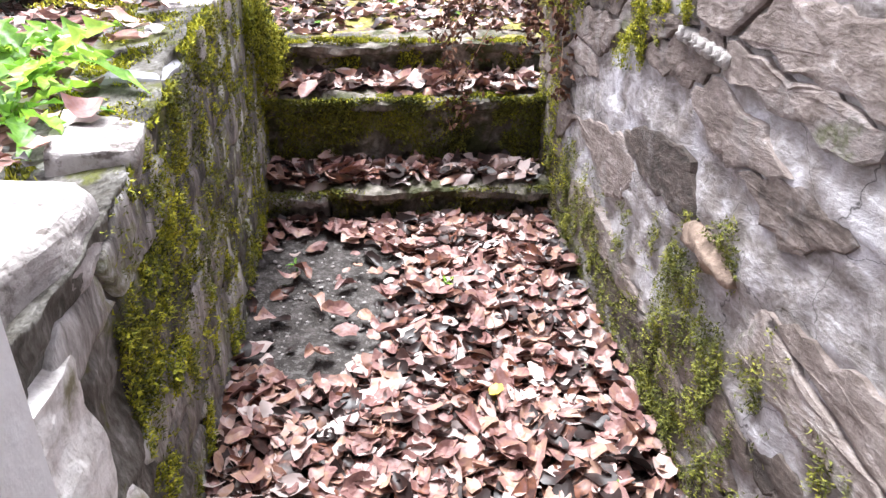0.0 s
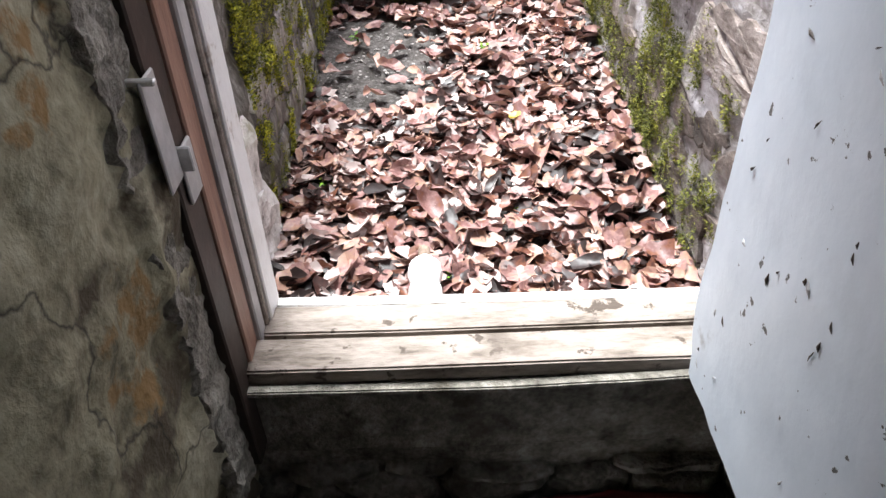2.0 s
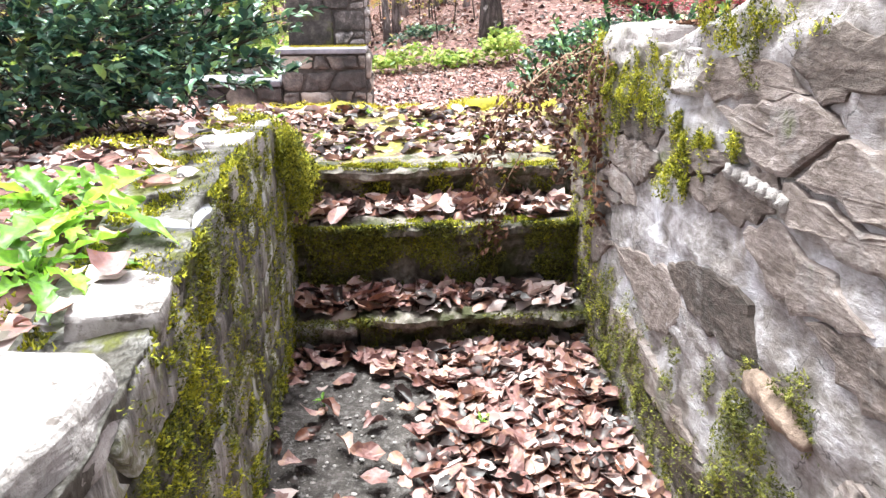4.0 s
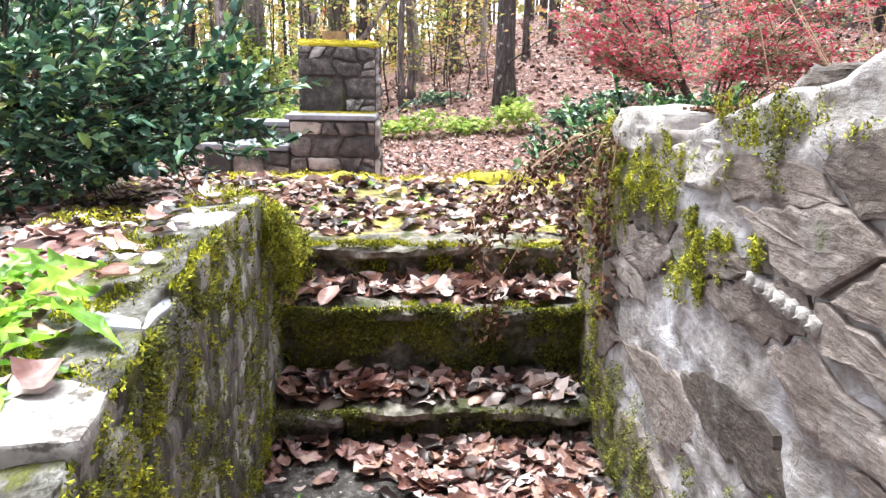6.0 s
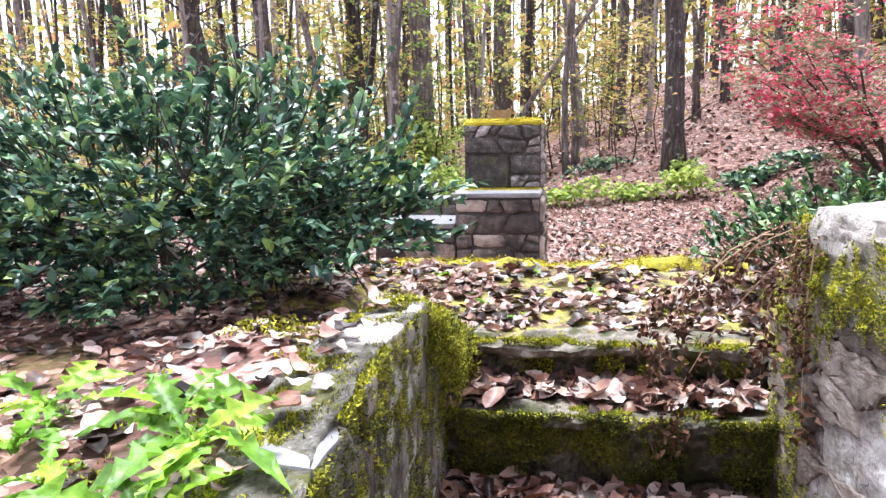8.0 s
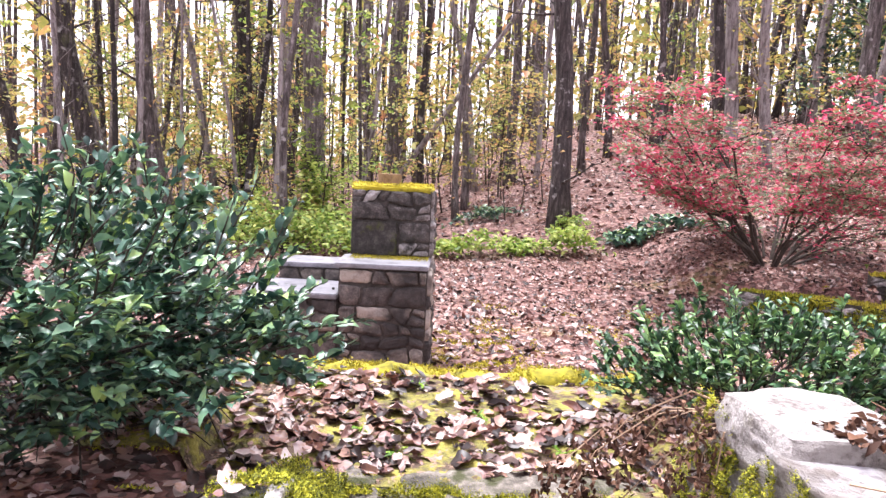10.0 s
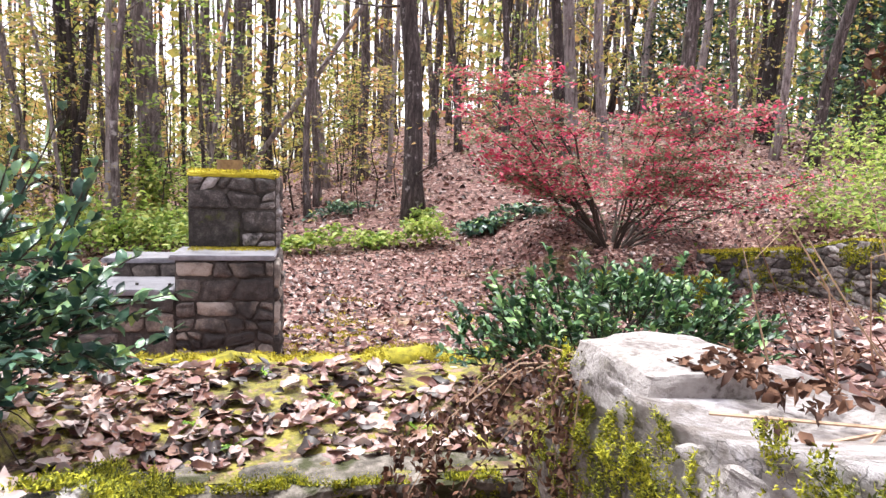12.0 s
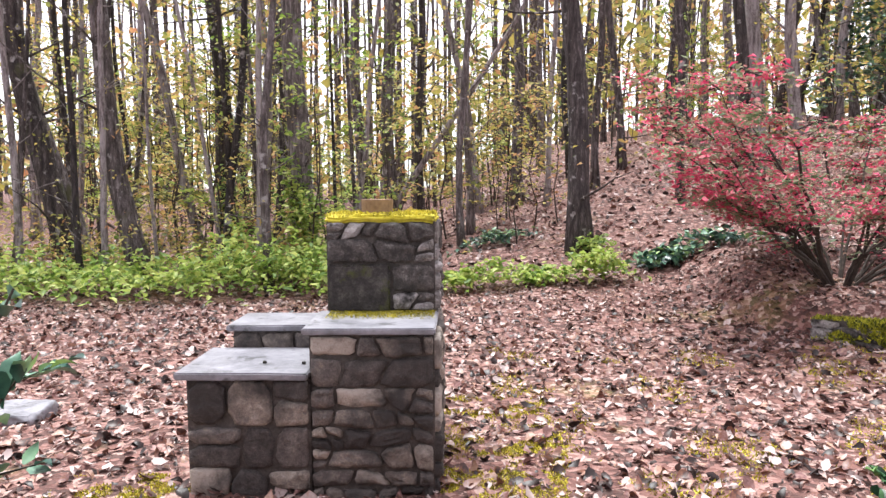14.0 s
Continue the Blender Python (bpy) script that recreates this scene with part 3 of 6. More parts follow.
def stones_on(parent, name, polys, frame_m, depth, material, seed, keep=None, inset=0.02, bulge=0.01, label="", ragged=0.0, shade=True):
    rr = random.Random(seed)
    for poly in polys:
        cx, cy = sum(p[0] for p in poly) / len(poly), sum(p[1] for p in poly) / len(poly)
        if keep and not keep(cx, cy):
            continue
        V, F = stone_mesh(poly, depth * rr.uniform(0.6, 1.3), rr, inset, bulge, ragged)
        V = [frame_m @ Vector(v) for v in V]
        place(name, raw_mesh(name, V, F), material, parent, label, shade=shade)


# a wall's own plane: x along the wall, y up, z out of it
def plane_m(origin, along, out):
    a, o = Vector(along).normalized(), Vector(out).normalized()
    m = Matrix((a, Vector((0, 0, 1)), o)).transposed().to_4x4()
    m.translation = origin
    return m

# ---- ground ----
LX, RX = 0.28, 1.345          # faces of the sunken path's side walls
STEP_Y = (3.225, 3.41, 3.69)  # risers
LEDGE_Y = 4.78


def coping_left(y):
    return 0.79 + 0.16 * smooth(1.6, 2.75, y) - 0.22 * smooth(3.0, 3.7, y)


def coping_right(y):
    return 1.42 - 0.12 * smooth(1.9, 2.2, y) - 0.12 * smooth(2.2, 2.8, y) - 0.12 * smooth(3.15, 3.3, y) - 0.32 * smooth(3.3, 3.55, y)


def yard(x, y):
    hill = smooth(-3, 6, x) * min(3.2, max(0.0, 0.2 * (y - 11.2)))
    front = 15.4 - x if x < 5.8 else min(11.1, 9.6 + 2.4 * (x - 5.8))
    terrace = 0.42 * smooth(3.6, 4.7, x) * smooth(front - 0.02, front + 0.45, y) * (1 - smooth(12.5, 16, y))
    right = 0.8 * smooth(7.7, 8.1, x) * smooth(8.2, 9.2, y) * (1 - 0.5 * smooth(10.5, 12, y) * (1 - smooth(8.2, 9.5, x)))
    far = 1.5 * smooth(26, 60, y)
    return hill + terrace + right + far + 0.03 * fbm(x, y, 3.3, 0.6)



def bank(x, y):
    """Height of the raised ground beside and beyond the sunken path."""
    if x < 0.8:
        h = 0.76 + (coping_left(y) - 0.045 - 0.76) * smooth(-0.9, 0.1, x) * (1 - smooth(2.9, 3.4, y))
    else:
        h = 0.74 + 0.36 * (1 - smooth(3.0, 3.7, y)) * smooth(1.3, 1.5, x)
    return h + 0.02 * fbm(x, y, 1.1, 3)


def ground_z(x, y):
    edge = LEDGE_Y + 0.06 * fbm(x, 0, 5, 1.3) - 0.12 * max(0, -0.2 - x) + 0.25 * max(0, x - 1.6)
    k = smooth(edge, edge + 0.35, y)
    b = bank(x, y)
    if -0.2 < x < 1.5 and 3.6 < y < LEDGE_Y:
        b = 0.665 + 0.085 * smooth(3.69, 4.7, y) + 0.012 * fbm(x, y, 1, 5)
    return b * (1 - k) + yard(x, y) * k


def ground_mesh():
    xs = list(np.arange(-4, 5.01, 0.08))
    ys = list(np.arange(1.3, 7.0, 0.08))
    xo = [-300, -120, -60, -35, -25] + list(np.arange(-18, -4, 0.7)) + xs + list(np.arange(5.2, 9.1, 0.2)) + list(np.arange(9.7, 22, 0.7)) + [28, 40, 70, 130, 300]
    yo = [-300, -60, -12, -4] + ys + list(np.arange(7.3, 8.9, 0.5)) + list(np.arange(9.0, 12.2, 0.15)) + list(np.arange(12.5, 34, 0.5)) + [38, 46, 60, 100, 300]
    xo = sorted(xo + [LX - 0.12, LX - 0.05, RX + 0.05, RX + 0.12])
    yo = sorted(yo + [3.60, 3.72])
    V, F, ids = [], [], {}
    for j, y in enumerate(yo):
        for i, x in enumerate(xo):
            ids[i, j] = len(V)
            V.append((x, y, ground_z(x, max(y, 1.3))))
    for j in range(len(yo) - 1):
        for i in range(len(xo) - 1):
            cx, cy = (xo[i] + xo[i + 1]) / 2, (yo[j] + yo[j + 1]) / 2
            if LX - 0.1 < cx < RX + 0.1 and 1.2 < cy < 3.7:
                continue      # the sunken path
            if 0.05 < cx < 3.0 and -2.2 < cy < 1.31:
                continue      # the cellar
            F.append((ids[i, j], ids[i + 1, j], ids[i + 1, j + 1], ids[i, j + 1]))
    ob = place("ground", raw_mesh("ground", V, F), M_FLOOR, shade=True)
    tagged(ob, "leaf-covered yard and rising woodland floor", "ground", kind="structure")
    return ob


def floor_z(x, y):
    return 0.06 * smooth(1.5, 2.2, y) + 0.05 * smooth(2.2, 3.2, y) - 0.01 + 0.012 * fbm(x, y, 0, 4)


ground = ground_mesh()


def path_floor():
    nx, ny = 28, 50
    V = [(LX - 0.1 + (RX - LX + 0.2) * i / nx, 1.2 + 2.2 * j / ny, floor_z(LX + 1.2 * i / nx, 1.2 + 2.2 * j / ny)) for j in range(ny + 1) for i in range(nx + 1)]
    F = [(j * (nx + 1) + i, j * (nx + 1) + i + 1, (j + 1) * (nx + 1) + i + 1, (j + 1) * (nx + 1) + i) for j in range(ny) for i in range(nx)]
    ob = place("path_floor", raw_mesh("path_floor", V, F), M_SOIL, shade=True)
    return tagged(ob, "sunken earth path strewn with fallen leaves", "path", kind="structure")


sunken_path = path_floor()

# ---- side walls of the sunken path ----
def side_wall(name, x_face, sign, top, y0, y1, label, depth=0.35, material=None, recess=0.016, swell=0.018):
    """A rough backing wall; sign is the way its face looks."""
    bm = bmesh.new()
    ny, nz = 200, 110
    grid = {}
    for j in range(ny + 1):
        y = y0 + (y1 - y0) * j / ny
        for k in range(nz + 1):
            z = -0.4 + (top(y) + 0.4) * k / nz
            bed = z - 0.03 * y
            w = fbm(0, y * 0.7 + z * 0.5, z * 1.6 - y * 0.4, 4) * swell + fbm(3, y, z, 14) * 0.007 + (0.011 * abs(fbm(6, y * 0.5, bed * 2.2, 5)) - 0.006 + 0.005 * fbm(9, y, bed * 3, 16)) * (1 if sign < 0 else 0.5)
            grid[j, k] = bm.verts.new((x_face - sign * recess + sign * w, y, z))
        grid[j, nz + 1] = bm.verts.new((x_face - sign * depth, y, top(y) - 0.02))
        grid[j, nz + 2] = bm.verts.new((x_face - sign * depth, y, -0.4))
    for j in range(ny):
        for k in range(nz + 2):
            q = [grid[j, k], grid[j + 1, k], grid[j + 1, k + 1], grid[j, k + 1]]
            bm.faces.new(q if sign < 0 else q[::-1])
    for j in (0, ny):
        bm.faces.new([grid[j, k] for k in range(nz + 3)])
    bmesh.ops.recalc_face_normals(bm, faces=bm.faces[:])
    ob = part(name, bm, material or M_MORTAR, shade=True)
    return tagged(ob, label, "wall", kind="structure")


wall_west = side_wall("wall_west", LX, 1, coping_left, 1.29, 3.72, "mossy rubble stone retaining wall with pale coping stones", 0.2, M_MORTAR_DARK, 0.002, 0.028)
wall_east = side_wall("wall_east", RX, -1, coping_right, 1.29, 3.56, "high schist rubble wall smeared with pale lime mortar", 0.5, M_MORTAR, 0.001, 0.01)

# ---- stone steps ----
def step(name, y0, y1, z0, z1, x0, x1, seed, material=None, label="rough stone step with moss on its riser"):
    rr = random.Random(seed)
    bm = bmesh.new()
    nx = 80
    lip = 0.034
    prof = [(y0 + 0.075, z0 - 0.1), (y0 + 0.07, z0 + 0.02), (y0 + 0.055, z0 + 0.35 * (z1 - z0)), (y0 + 0.03, z1 - lip - 0.02), (y0 - 0.006, z1 - lip), (y0 - 0.008, z1 - 0.01), (y0 + 0.004, z1 - 0.002), (y0 + 0.04, z1), (y0 + 0.12, z1 + 0.003), (y1 + 0.05, z1 - 0.004), (y1 + 0.05, z0 - 0.1)]
    fine = []
    for (ya, za), (yb, zb) in zip(prof[:-1], prof[1:]):
        m = max(1, int(math.hypot(yb - ya, zb - za) / 0.025))
        fine += [(ya + (yb - ya) * k / m, za + (zb - za) * k / m) for k in range(m)]
    prof = fine + [prof[-1]]
    rows = []
    for i in range(nx + 1):
        x = x0 + (x1 - x0) * i / nx
        rows.append([bm.verts.new((x, y + (0.034 * fbm(x, z * 2, seed, 5) + 0.012 * fbm(x, z * 3, seed + 8, 19)) * (0.3 if y > y0 + 0.1 else 1), z + (0.02 * fbm(x, y * 3, seed + 4, 2.5) + 0.007 * fbm(x, y, seed + 2, 15)) * (1 if z > z0 + 0.3 * (z1 - z0) else 0))) for y, z in prof])
    n = len(prof)
    for i in range(nx):
        for k in range(n):
            bm.faces.new((rows[i][k], rows[i][(k + 1) % n], rows[i + 1][(k + 1) % n], rows[i + 1][k]))
    bm.faces.new(rows[0]), bm.faces.new(rows[-1][::-1])
    bmesh.ops.recalc_face_normals(bm, faces=bm.faces[:])
    return tagged(part(name, bm, material or M_STEP), label, "step", "stone steps", "structure")


step("step", STEP_Y[0] + 0.01, STEP_Y[1], 0.06, 0.205, LX - 0.06, 0.515, 7, M_PALE_ROCK, "pale flat stone at the end of the lowest step")
step("step", STEP_Y[0], STEP_Y[1], 0.08, 0.24, 0.525, RX + 0.03, 1)
step("step", STEP_Y[1], STEP_Y[2], 0.22, 0.515, LX - 0.05, RX + 0.02, 2)
step("step", STEP_Y[2], STEP_Y[2] + 0.2, 0.5, 0.672, LX - 0.1, RX + 0.04, 3)

# ---- cellar room behind the doorway ----
FRONT, BACK = 1.28, 1.08      # outer and inner face of the door frame
JL, JR = 0.385, 1.19          # clear opening
FLOOR_IN = -0.2


def slab(name, x0, x1, y0, y1, z0, z1, material, label, category, rough=0.0, cuts=0, parent=None, bevel=0.0):
    ob = part(name, box_bm(x0, x1, y0, y1, z0, z1, bevel, rough, cuts), material, parent, "" if parent is None else label)
    return ob if parent is not None else tagged(ob, label, category, kind="structure")


slab("floor", 0.1, 2.8, -2.0, 1.1, FLOOR_IN - 0.1, FLOOR_IN, M_SOIL, "dark earth cellar floor", "floor")
slab("ceiling", 0.1, 2.8, -2.0, 1.28, 2.15, 2.25, M_LIMEWASH, "limewashed cellar ceiling", "ceiling")
slab("wall_south", 0.1, 2.8, -2.2, -2.0, FLOOR_IN - 0.1, 2.3, M_LIMEWASH, "limewashed cellar wall", "wall")
slab("wall_room_east", 2.8, 3.0, -2.2, 1.28, FLOOR_IN - 0.1, 2.3, M_LIMEWASH, "limewashed cellar wall", "wall")
slab("wall_north_east", 1.303, 2.8, 0.98, 1.28, FLOOR_IN - 0.1, 2.15, M_PLASTER, "stained plaster wall beside the doorway", "wall")
slab("wall_north_top", 0.34, 1.303, 0.98, 1.28, 1.98, 2.15, M_PLASTER, "plastered wall over the doorway", "wall")
slab("roof", 0.0, 3.1, -2.3, 1.3, 2.3, 2.38, M_SLATE, "slate roof over the cellar", "roof")


def west_room_wall():
    """Rough plaster wall that runs back from the left jamb, hollowed and broken towards the floor."""
    bm = bmesh.new()
    nz, ny = 90, 110
    zs = [FLOOR_IN - 0.05 + (2.15 - FLOOR_IN + 0.05) * k / nz for k in range(nz + 1)]
    ys = [1.045 - 3.1 * (j / ny) ** 1.6 for j in range(ny + 1)]
    cols = []
    for y in ys:
        col = []
        for z in zs:
            low = 1 - smooth(-0.2, 0.25, z + 0.12 * fbm(y, z, 4, 3))
            x = 0.352 + 0.022 * fbm(0, y, z, 3.5) + 0.012 * fbm(2, y, z, 11) - 0.05 * low + 0.05 * low * max(0, fbm(5, y, z, 8))
            band = 0.012 * (1 if y > 0.93 + 0.03 * fbm(1, z, 0, 5) else 0)
            hole = -0.05 * math.exp(-(((y - 0.99) / 0.03) ** 2 + ((z - 0.27) / 0.06) ** 2))
            col.append(bm.verts.new((x + band + hole, y, z)))
        cols.append(col)
    back = [[bm.verts.new((x, y, z)) for z in zs] for x, y in ((0.338, 1.28),)]
    edge = [bm.verts.new((0.338, 1.05, z)) for z in zs]
    allc = [back[0], edge] + cols + [[bm.verts.new((0.1, ys[-1], z)) for z in zs], [bm.verts.new((0.1, 1.28, z)) for z in zs]]
    for i in range(len(allc) - 1):
        for k in range(nz):
            bm.faces.new((allc[i][k], allc[i + 1][k], allc[i + 1][k + 1], allc[i][k + 1]))
    bmesh.ops.recalc_face_normals(bm, faces=bm.faces[:])
    return tagged(part("wall_room_west", bm, M_PLASTER, shade=True), "cracked and stained plaster wall beside the doorway", "wall", kind="structure")


west_room_wall()


def plaster_strip():
    """A rough grey strip of render next to the frame, its edge broken away."""
    nz, ny = 220, 12
    V, F = [], []
    for k in range(nz + 1):
        z = FLOOR_IN + 0.2 + 2.2 * k / nz
        y0 = 0.93 + 0.012 * fbm(1, z, 0, 5) + 0.014 * fbm(4, z, 0, 24)
        for j in range(ny + 1):
            y = y0 + (1.03 - y0) * j / ny
            V.append((0.345 if j == 0 else 0.366 + 0.008 * fbm(0, y, z, 9) + 0.008 * fbm(3, y, z, 34), y, z))
    for k in range(nz):
        for j in range(ny):
            c = k * (ny + 1) + j
            F.append((c, c + 1, c + ny + 2, c + ny + 1))
    tagged(place("trim", raw_mesh("trim", V, F), M_UNDER), "broken grey render strip along the door frame", "trim", kind="structure")


plaster_strip()
# masonry under the sill
sill_wall = slab("wall_under_sill", 0.32, 1.302, 1.10, 1.27, FLOOR_IN - 0.05, 0.167, M_UNDER, "dark damp masonry under the door sill", "wall", 0.02, 3)

# door frame
door_frame = thing("door_frame", "brown and white painted wooden door frame with a flaking sill", "door frame", (0.78, 1.18, 0.15))
for nm, x0, x1, y0, y1, mt in (("jamb_lining", 0.339, 0.38, 1.03, 1.098, M_DARKWOOD), ("jamb", 0.338, 0.385, 1.10, 1.155, M_BROWN), ("jamb_stop", 0.338, 0.392, 1.158, 1.195, M_GREYWOOD), ("jamb_bead", 0.338, 0.397, 1.197, 1.212, M_SILL), ("casing", 0.338, 0.402, 1.214, 1.285, M_WHITE)):
    part(nm, box_bm(x0, x1, y0, y1, 0.19 if nm != "jamb_lining" else 0.0, 1.98, 0.003), mt, door_frame)
    part(nm, box_bm(1.247 + 0.402 - x1, 1.302, y0 + (0.074 if nm == "jamb_lining" else 0), y1 + (0.003 if nm == "jamb_lining" else 0), 0.19, 1.98, 0.003), mt, door_frame)
part("head", box_bm(0.36, 1.29, 1.09, 1.27, 1.93, 1.978, 0.003), M_BROWN, door_frame)
part("sill", box_bm(0.335, 1.3, 1.075, 1.158, 0.168, 0.205, 0.004, 0.004, 2), M_SILL, door_frame, "worn cream painted sill")
part("sill_step", box_bm(0.335, 1.3, 1.174, 1.25, 0.125, 0.2, 0.004, 0.004, 2), M_SILL, door_frame)
part("sill_nosing", box_bm(0.335, 1.3, 1.252, 1.29, 0.1, 0.192, 0.008, 0.008, 2), M_WHITE, door_frame, "flaking white sill edge")
bm = box_bm(0.3, 1.3, 1.052, 1.073, 0.163, 0.177, 0.003, 0.0015, 24)
for v in bm.verts:       # a sprung, sagging strip
    v.co.z += 0.012 * smooth(0.8, 1.3, v.co.x) - 0.007 * math.sin((v.co.x - 0.3) * math.pi)
part("sill_trim", bm, M_UNDER, door_frame, "warped grey strip below the sill")
part("apron", box_bm(0.36, 1.3, 1.082, 1.098, -0.03, 0.163, 0.004, 0.005, 8), M_UNDER, door_frame, "stained grey board under the sill")
latch = part("latch", box_bm(0.381, 0.386, 0.995, 1.045, 0.625, 0.782, 0.002), M_GREYWOOD, door_frame, "grey painted metal latch plate")
part("latch_hook", box_bm(0.36, 0.402, 0.997, 1.008, 0.776, 0.784, 0.002), M_METAL, latch)
part("keeper", box_bm(0.381, 0.387, 1.047, 1.098, 0.575, 0.66, 0.002), M_GREYWOOD, latch)
part("keeper_lip", box_bm(0.381, 0.402, 1.046, 1.052, 0.63, 0.668, 0.002), M_METAL, latch)

# door leaf
door = thing("door", "white painted door standing open, paint chipped and worn", "door", (1.165, 0.75, 0.17))
bm = box_bm(1.155, 1.195, 0.26, 1.105, 0.17, 1.95, 0.006)
bmesh.ops.subdivide_edges(bm, edges=[e for e in bm.edges if e.calc_length() > 0.3], cuts=40, use_grid_fill=True)
for v in bm.verts:       # worn, splintered rim
    c = v.co
    rim = 1 - smooth(0.0, 0.05, min(1.105 - c.y, c.z - 0.17))
    worn = 0.014 * fbm(3, c.y, c.z, 5) + 0.006 * fbm(7, c.y, c.z, 26) - 0.006
    if c.y > 1.06:
        c.y += rim * worn - 0.03 * (1 - smooth(0.17, 0.3, c.z))
    if c.z < 0.22:
        c.z += rim * (0.012 * fbm(5, c.y, c.z, 9) + 0.004)
    c.x += 0.0025 * fbm(1, c.y, c.z, 4)
part("leaf", bm, M_DOOR, door)
rr = random.Random(15)
for i in range(46):      # gouges in the paint
    y, z, ln = rr.uniform(0.4, 1.06), rr.uniform(0.22, 1.1), rr.uniform(0.005, 0.022)
    a = rr.gauss(0, 0.5)
    V, F = tube([(1.1535, y - math.sin(a) * ln / 2, z - math.cos(a) * ln / 2), (1.1525, y, z), (1.1535, y + math.sin(a) * ln / 2, z + math.cos(a) * ln / 2)], [0.0004, rr.uniform(0.001, 0.0026), 0.0004], 5)
    place("chip", raw_mesh("chip", V, F), M_DARKWOOD if i % 3 else M_GREYWOOD, door)

# a red cable and a grey board on the cellar floor
V, F = tube([(0.36 + 0.1 * k, 1.055 + 0.012 * math.sin(k * 1.1), FLOOR_IN + 0.012 + 0.006 * math.sin(k * 0.8) ** 2) for k in range(10)], [0.009] * 10, 8)
tagged(place("cable", raw_mesh("cable", V, F), noisy("red_rubber", [(0.3, (0.16, 0.012, 0.012)), (0.7, (0.3, 0.03, 0.03))], 12, 0.6, 0.2), shade=True), "dull red cable lying along the foot of the wall", "cable")
tagged(part("board", box_bm(0.86, 1.5, 0.86, 1.03, FLOOR_IN, FLOOR_IN + 0.022, 0.004, 0.004, 3), M_GREYWOOD), "grey weathered board lying on the cellar floor", "board")

# ---- outdoor fireplace ----
fireplace = thing("outdoor_fireplace", "dark fieldstone outdoor fireplace with slate shelves and mossy chimney top", "fireplace", (-0.2, 7.3, 0.0))
FY = 6.96
body = slab("chimney_base", -0.21, 0.48, FY, 8.0, -0.1, 0.905, M_CHIM_MORTAR, "", "", parent=fireplace)
stack = slab("chimney_shaft", -0.195, 0.47, 7.46, 7.98, 0.9, 1.5, M_CHIM_MORTAR, "", "", parent=fireplace)
wing = slab("grill_base", -0.9, -0.2, FY, 7.52, -0.1, 0.655, M_CHIM_MORTAR, "", "", parent=fireplace)
rear = slab("rear_base", -0.82, -0.2, 7.56, 8.0, -0.1, 0.80, M_CHIM_MORTAR, "", "", parent=fireplace)
part("shelf", box_bm(-0.245, 0.49, FY - 0.05, 7.47, 0.908, 0.945, 0.008, 0.004, 2), M_SLATE, fireplace, "grey slate shelf")
part("grill_slab", box_bm(-0.95, -0.213, FY - 0.06, 7.53, 0.658, 0.70, 0.008, 0.004, 2), M_SLATE, fireplace, "pale grey slate worktop")
part("rear_slab", box_bm(-0.86, -0.213, 7.53, 8.0, 0.802, 0.84, 0.008, 0.004, 2), M_SLATE, fireplace, "grey slate shelf")
part("moss_cap", box_bm(-0.205, 0.478, 7.44, 7.99, 1.492, 1.535, 0.016, 0.022, 9), M_MOSS_YELLOW, fireplace, "thick golden moss")
bm = bmesh.new()
bmesh.ops.create_cone(bm, cap_ends=True, segments=20, radius1=0.1, radius2=0.105, depth=0.09, matrix=pose(0.09, 7.72, 1.585))
part("flue", bm, M_CLAY, fireplace, "clay flue pipe")
FRONT_M = lambda y: plane_m((0, y, 0), (1, 0, 0), (0, -1, 0))
SIDE_M = lambda x: plane_m((x, 0, 0), (0, 1, 0), (1, 0, 0))
for par, rects, mt, seed, size in ((body, [(-0.21, 0.48, -0.08, 0.9)], FRONT_M(FY), 4, 0.135), (wing, [(-0.9, -0.215, -0.08, 0.655)], FRONT_M(FY), 6, 0.19), (rear, [(-0.82, -0.215, 0.66, 0.8)], FRONT_M(7.56), 8, 0.16),
                                   (stack, [(-0.195, 0.47, 1.245, 1.5), (0.205, 0.47, 0.95, 1.24)], FRONT_M(7.46), 15, 0.115), (body, [(FY, 8.0, -0.08, 0.9)], SIDE_M(0.48), 7, 0.14), (stack, [(7.46, 7.98, 0.95, 1.5)], SIDE_M(0.47), 9, 0.12)):
    for k, rect in enumerate(rects):
        stones_on(par, "stone", coursed(*rect, size, seed + k), mt, 0.03, M_CHIM_DARK if par is stack else M_CHIM, seed, inset=0.016, bulge=0.008, ragged=0.004)



def landing():
    nx, ny = 44, 26
    V, F = [], []
    for j in range(ny + 1):
        for i in range(nx + 1):
            x, y = -0.6 + 2.15 * i / nx, 3.74 + 1.08 * j / ny
            V.append((x, y, ground_z(x, y) + 0.006 + 0.012 * max(0, fbm(x, y, 8, 6))))
    for j in range(ny):
        for i in range(nx):
            F.append((j * (nx + 1) + i, j * (nx + 1) + i + 1, (j + 1) * (nx + 1) + i + 1, (j + 1) * (nx + 1) + i))
    tagged(place("landing", raw_mesh("landing", V, F), M_LANDING, shade=True), "moss-covered earth landing above the steps", "landing", kind="structure")


landing()

part("soot_slab", box_bm(-0.19, 0.195, 7.428, 7.47, 0.947, 1.235, 0.012, 0.01, 6), M_SOOT, fireplace, "sooty dark stone slab")
for x, y in ((-0.5, 7.12), (-0.27, 7.1)):
    hook = box_bm(x - 0.014, x + 0.008, y - 0.008, y + 0.008, 0.70, 0.716, 0.003)
    part("hook", hook, M_SOOT, fireplace, "small rusty iron hook")

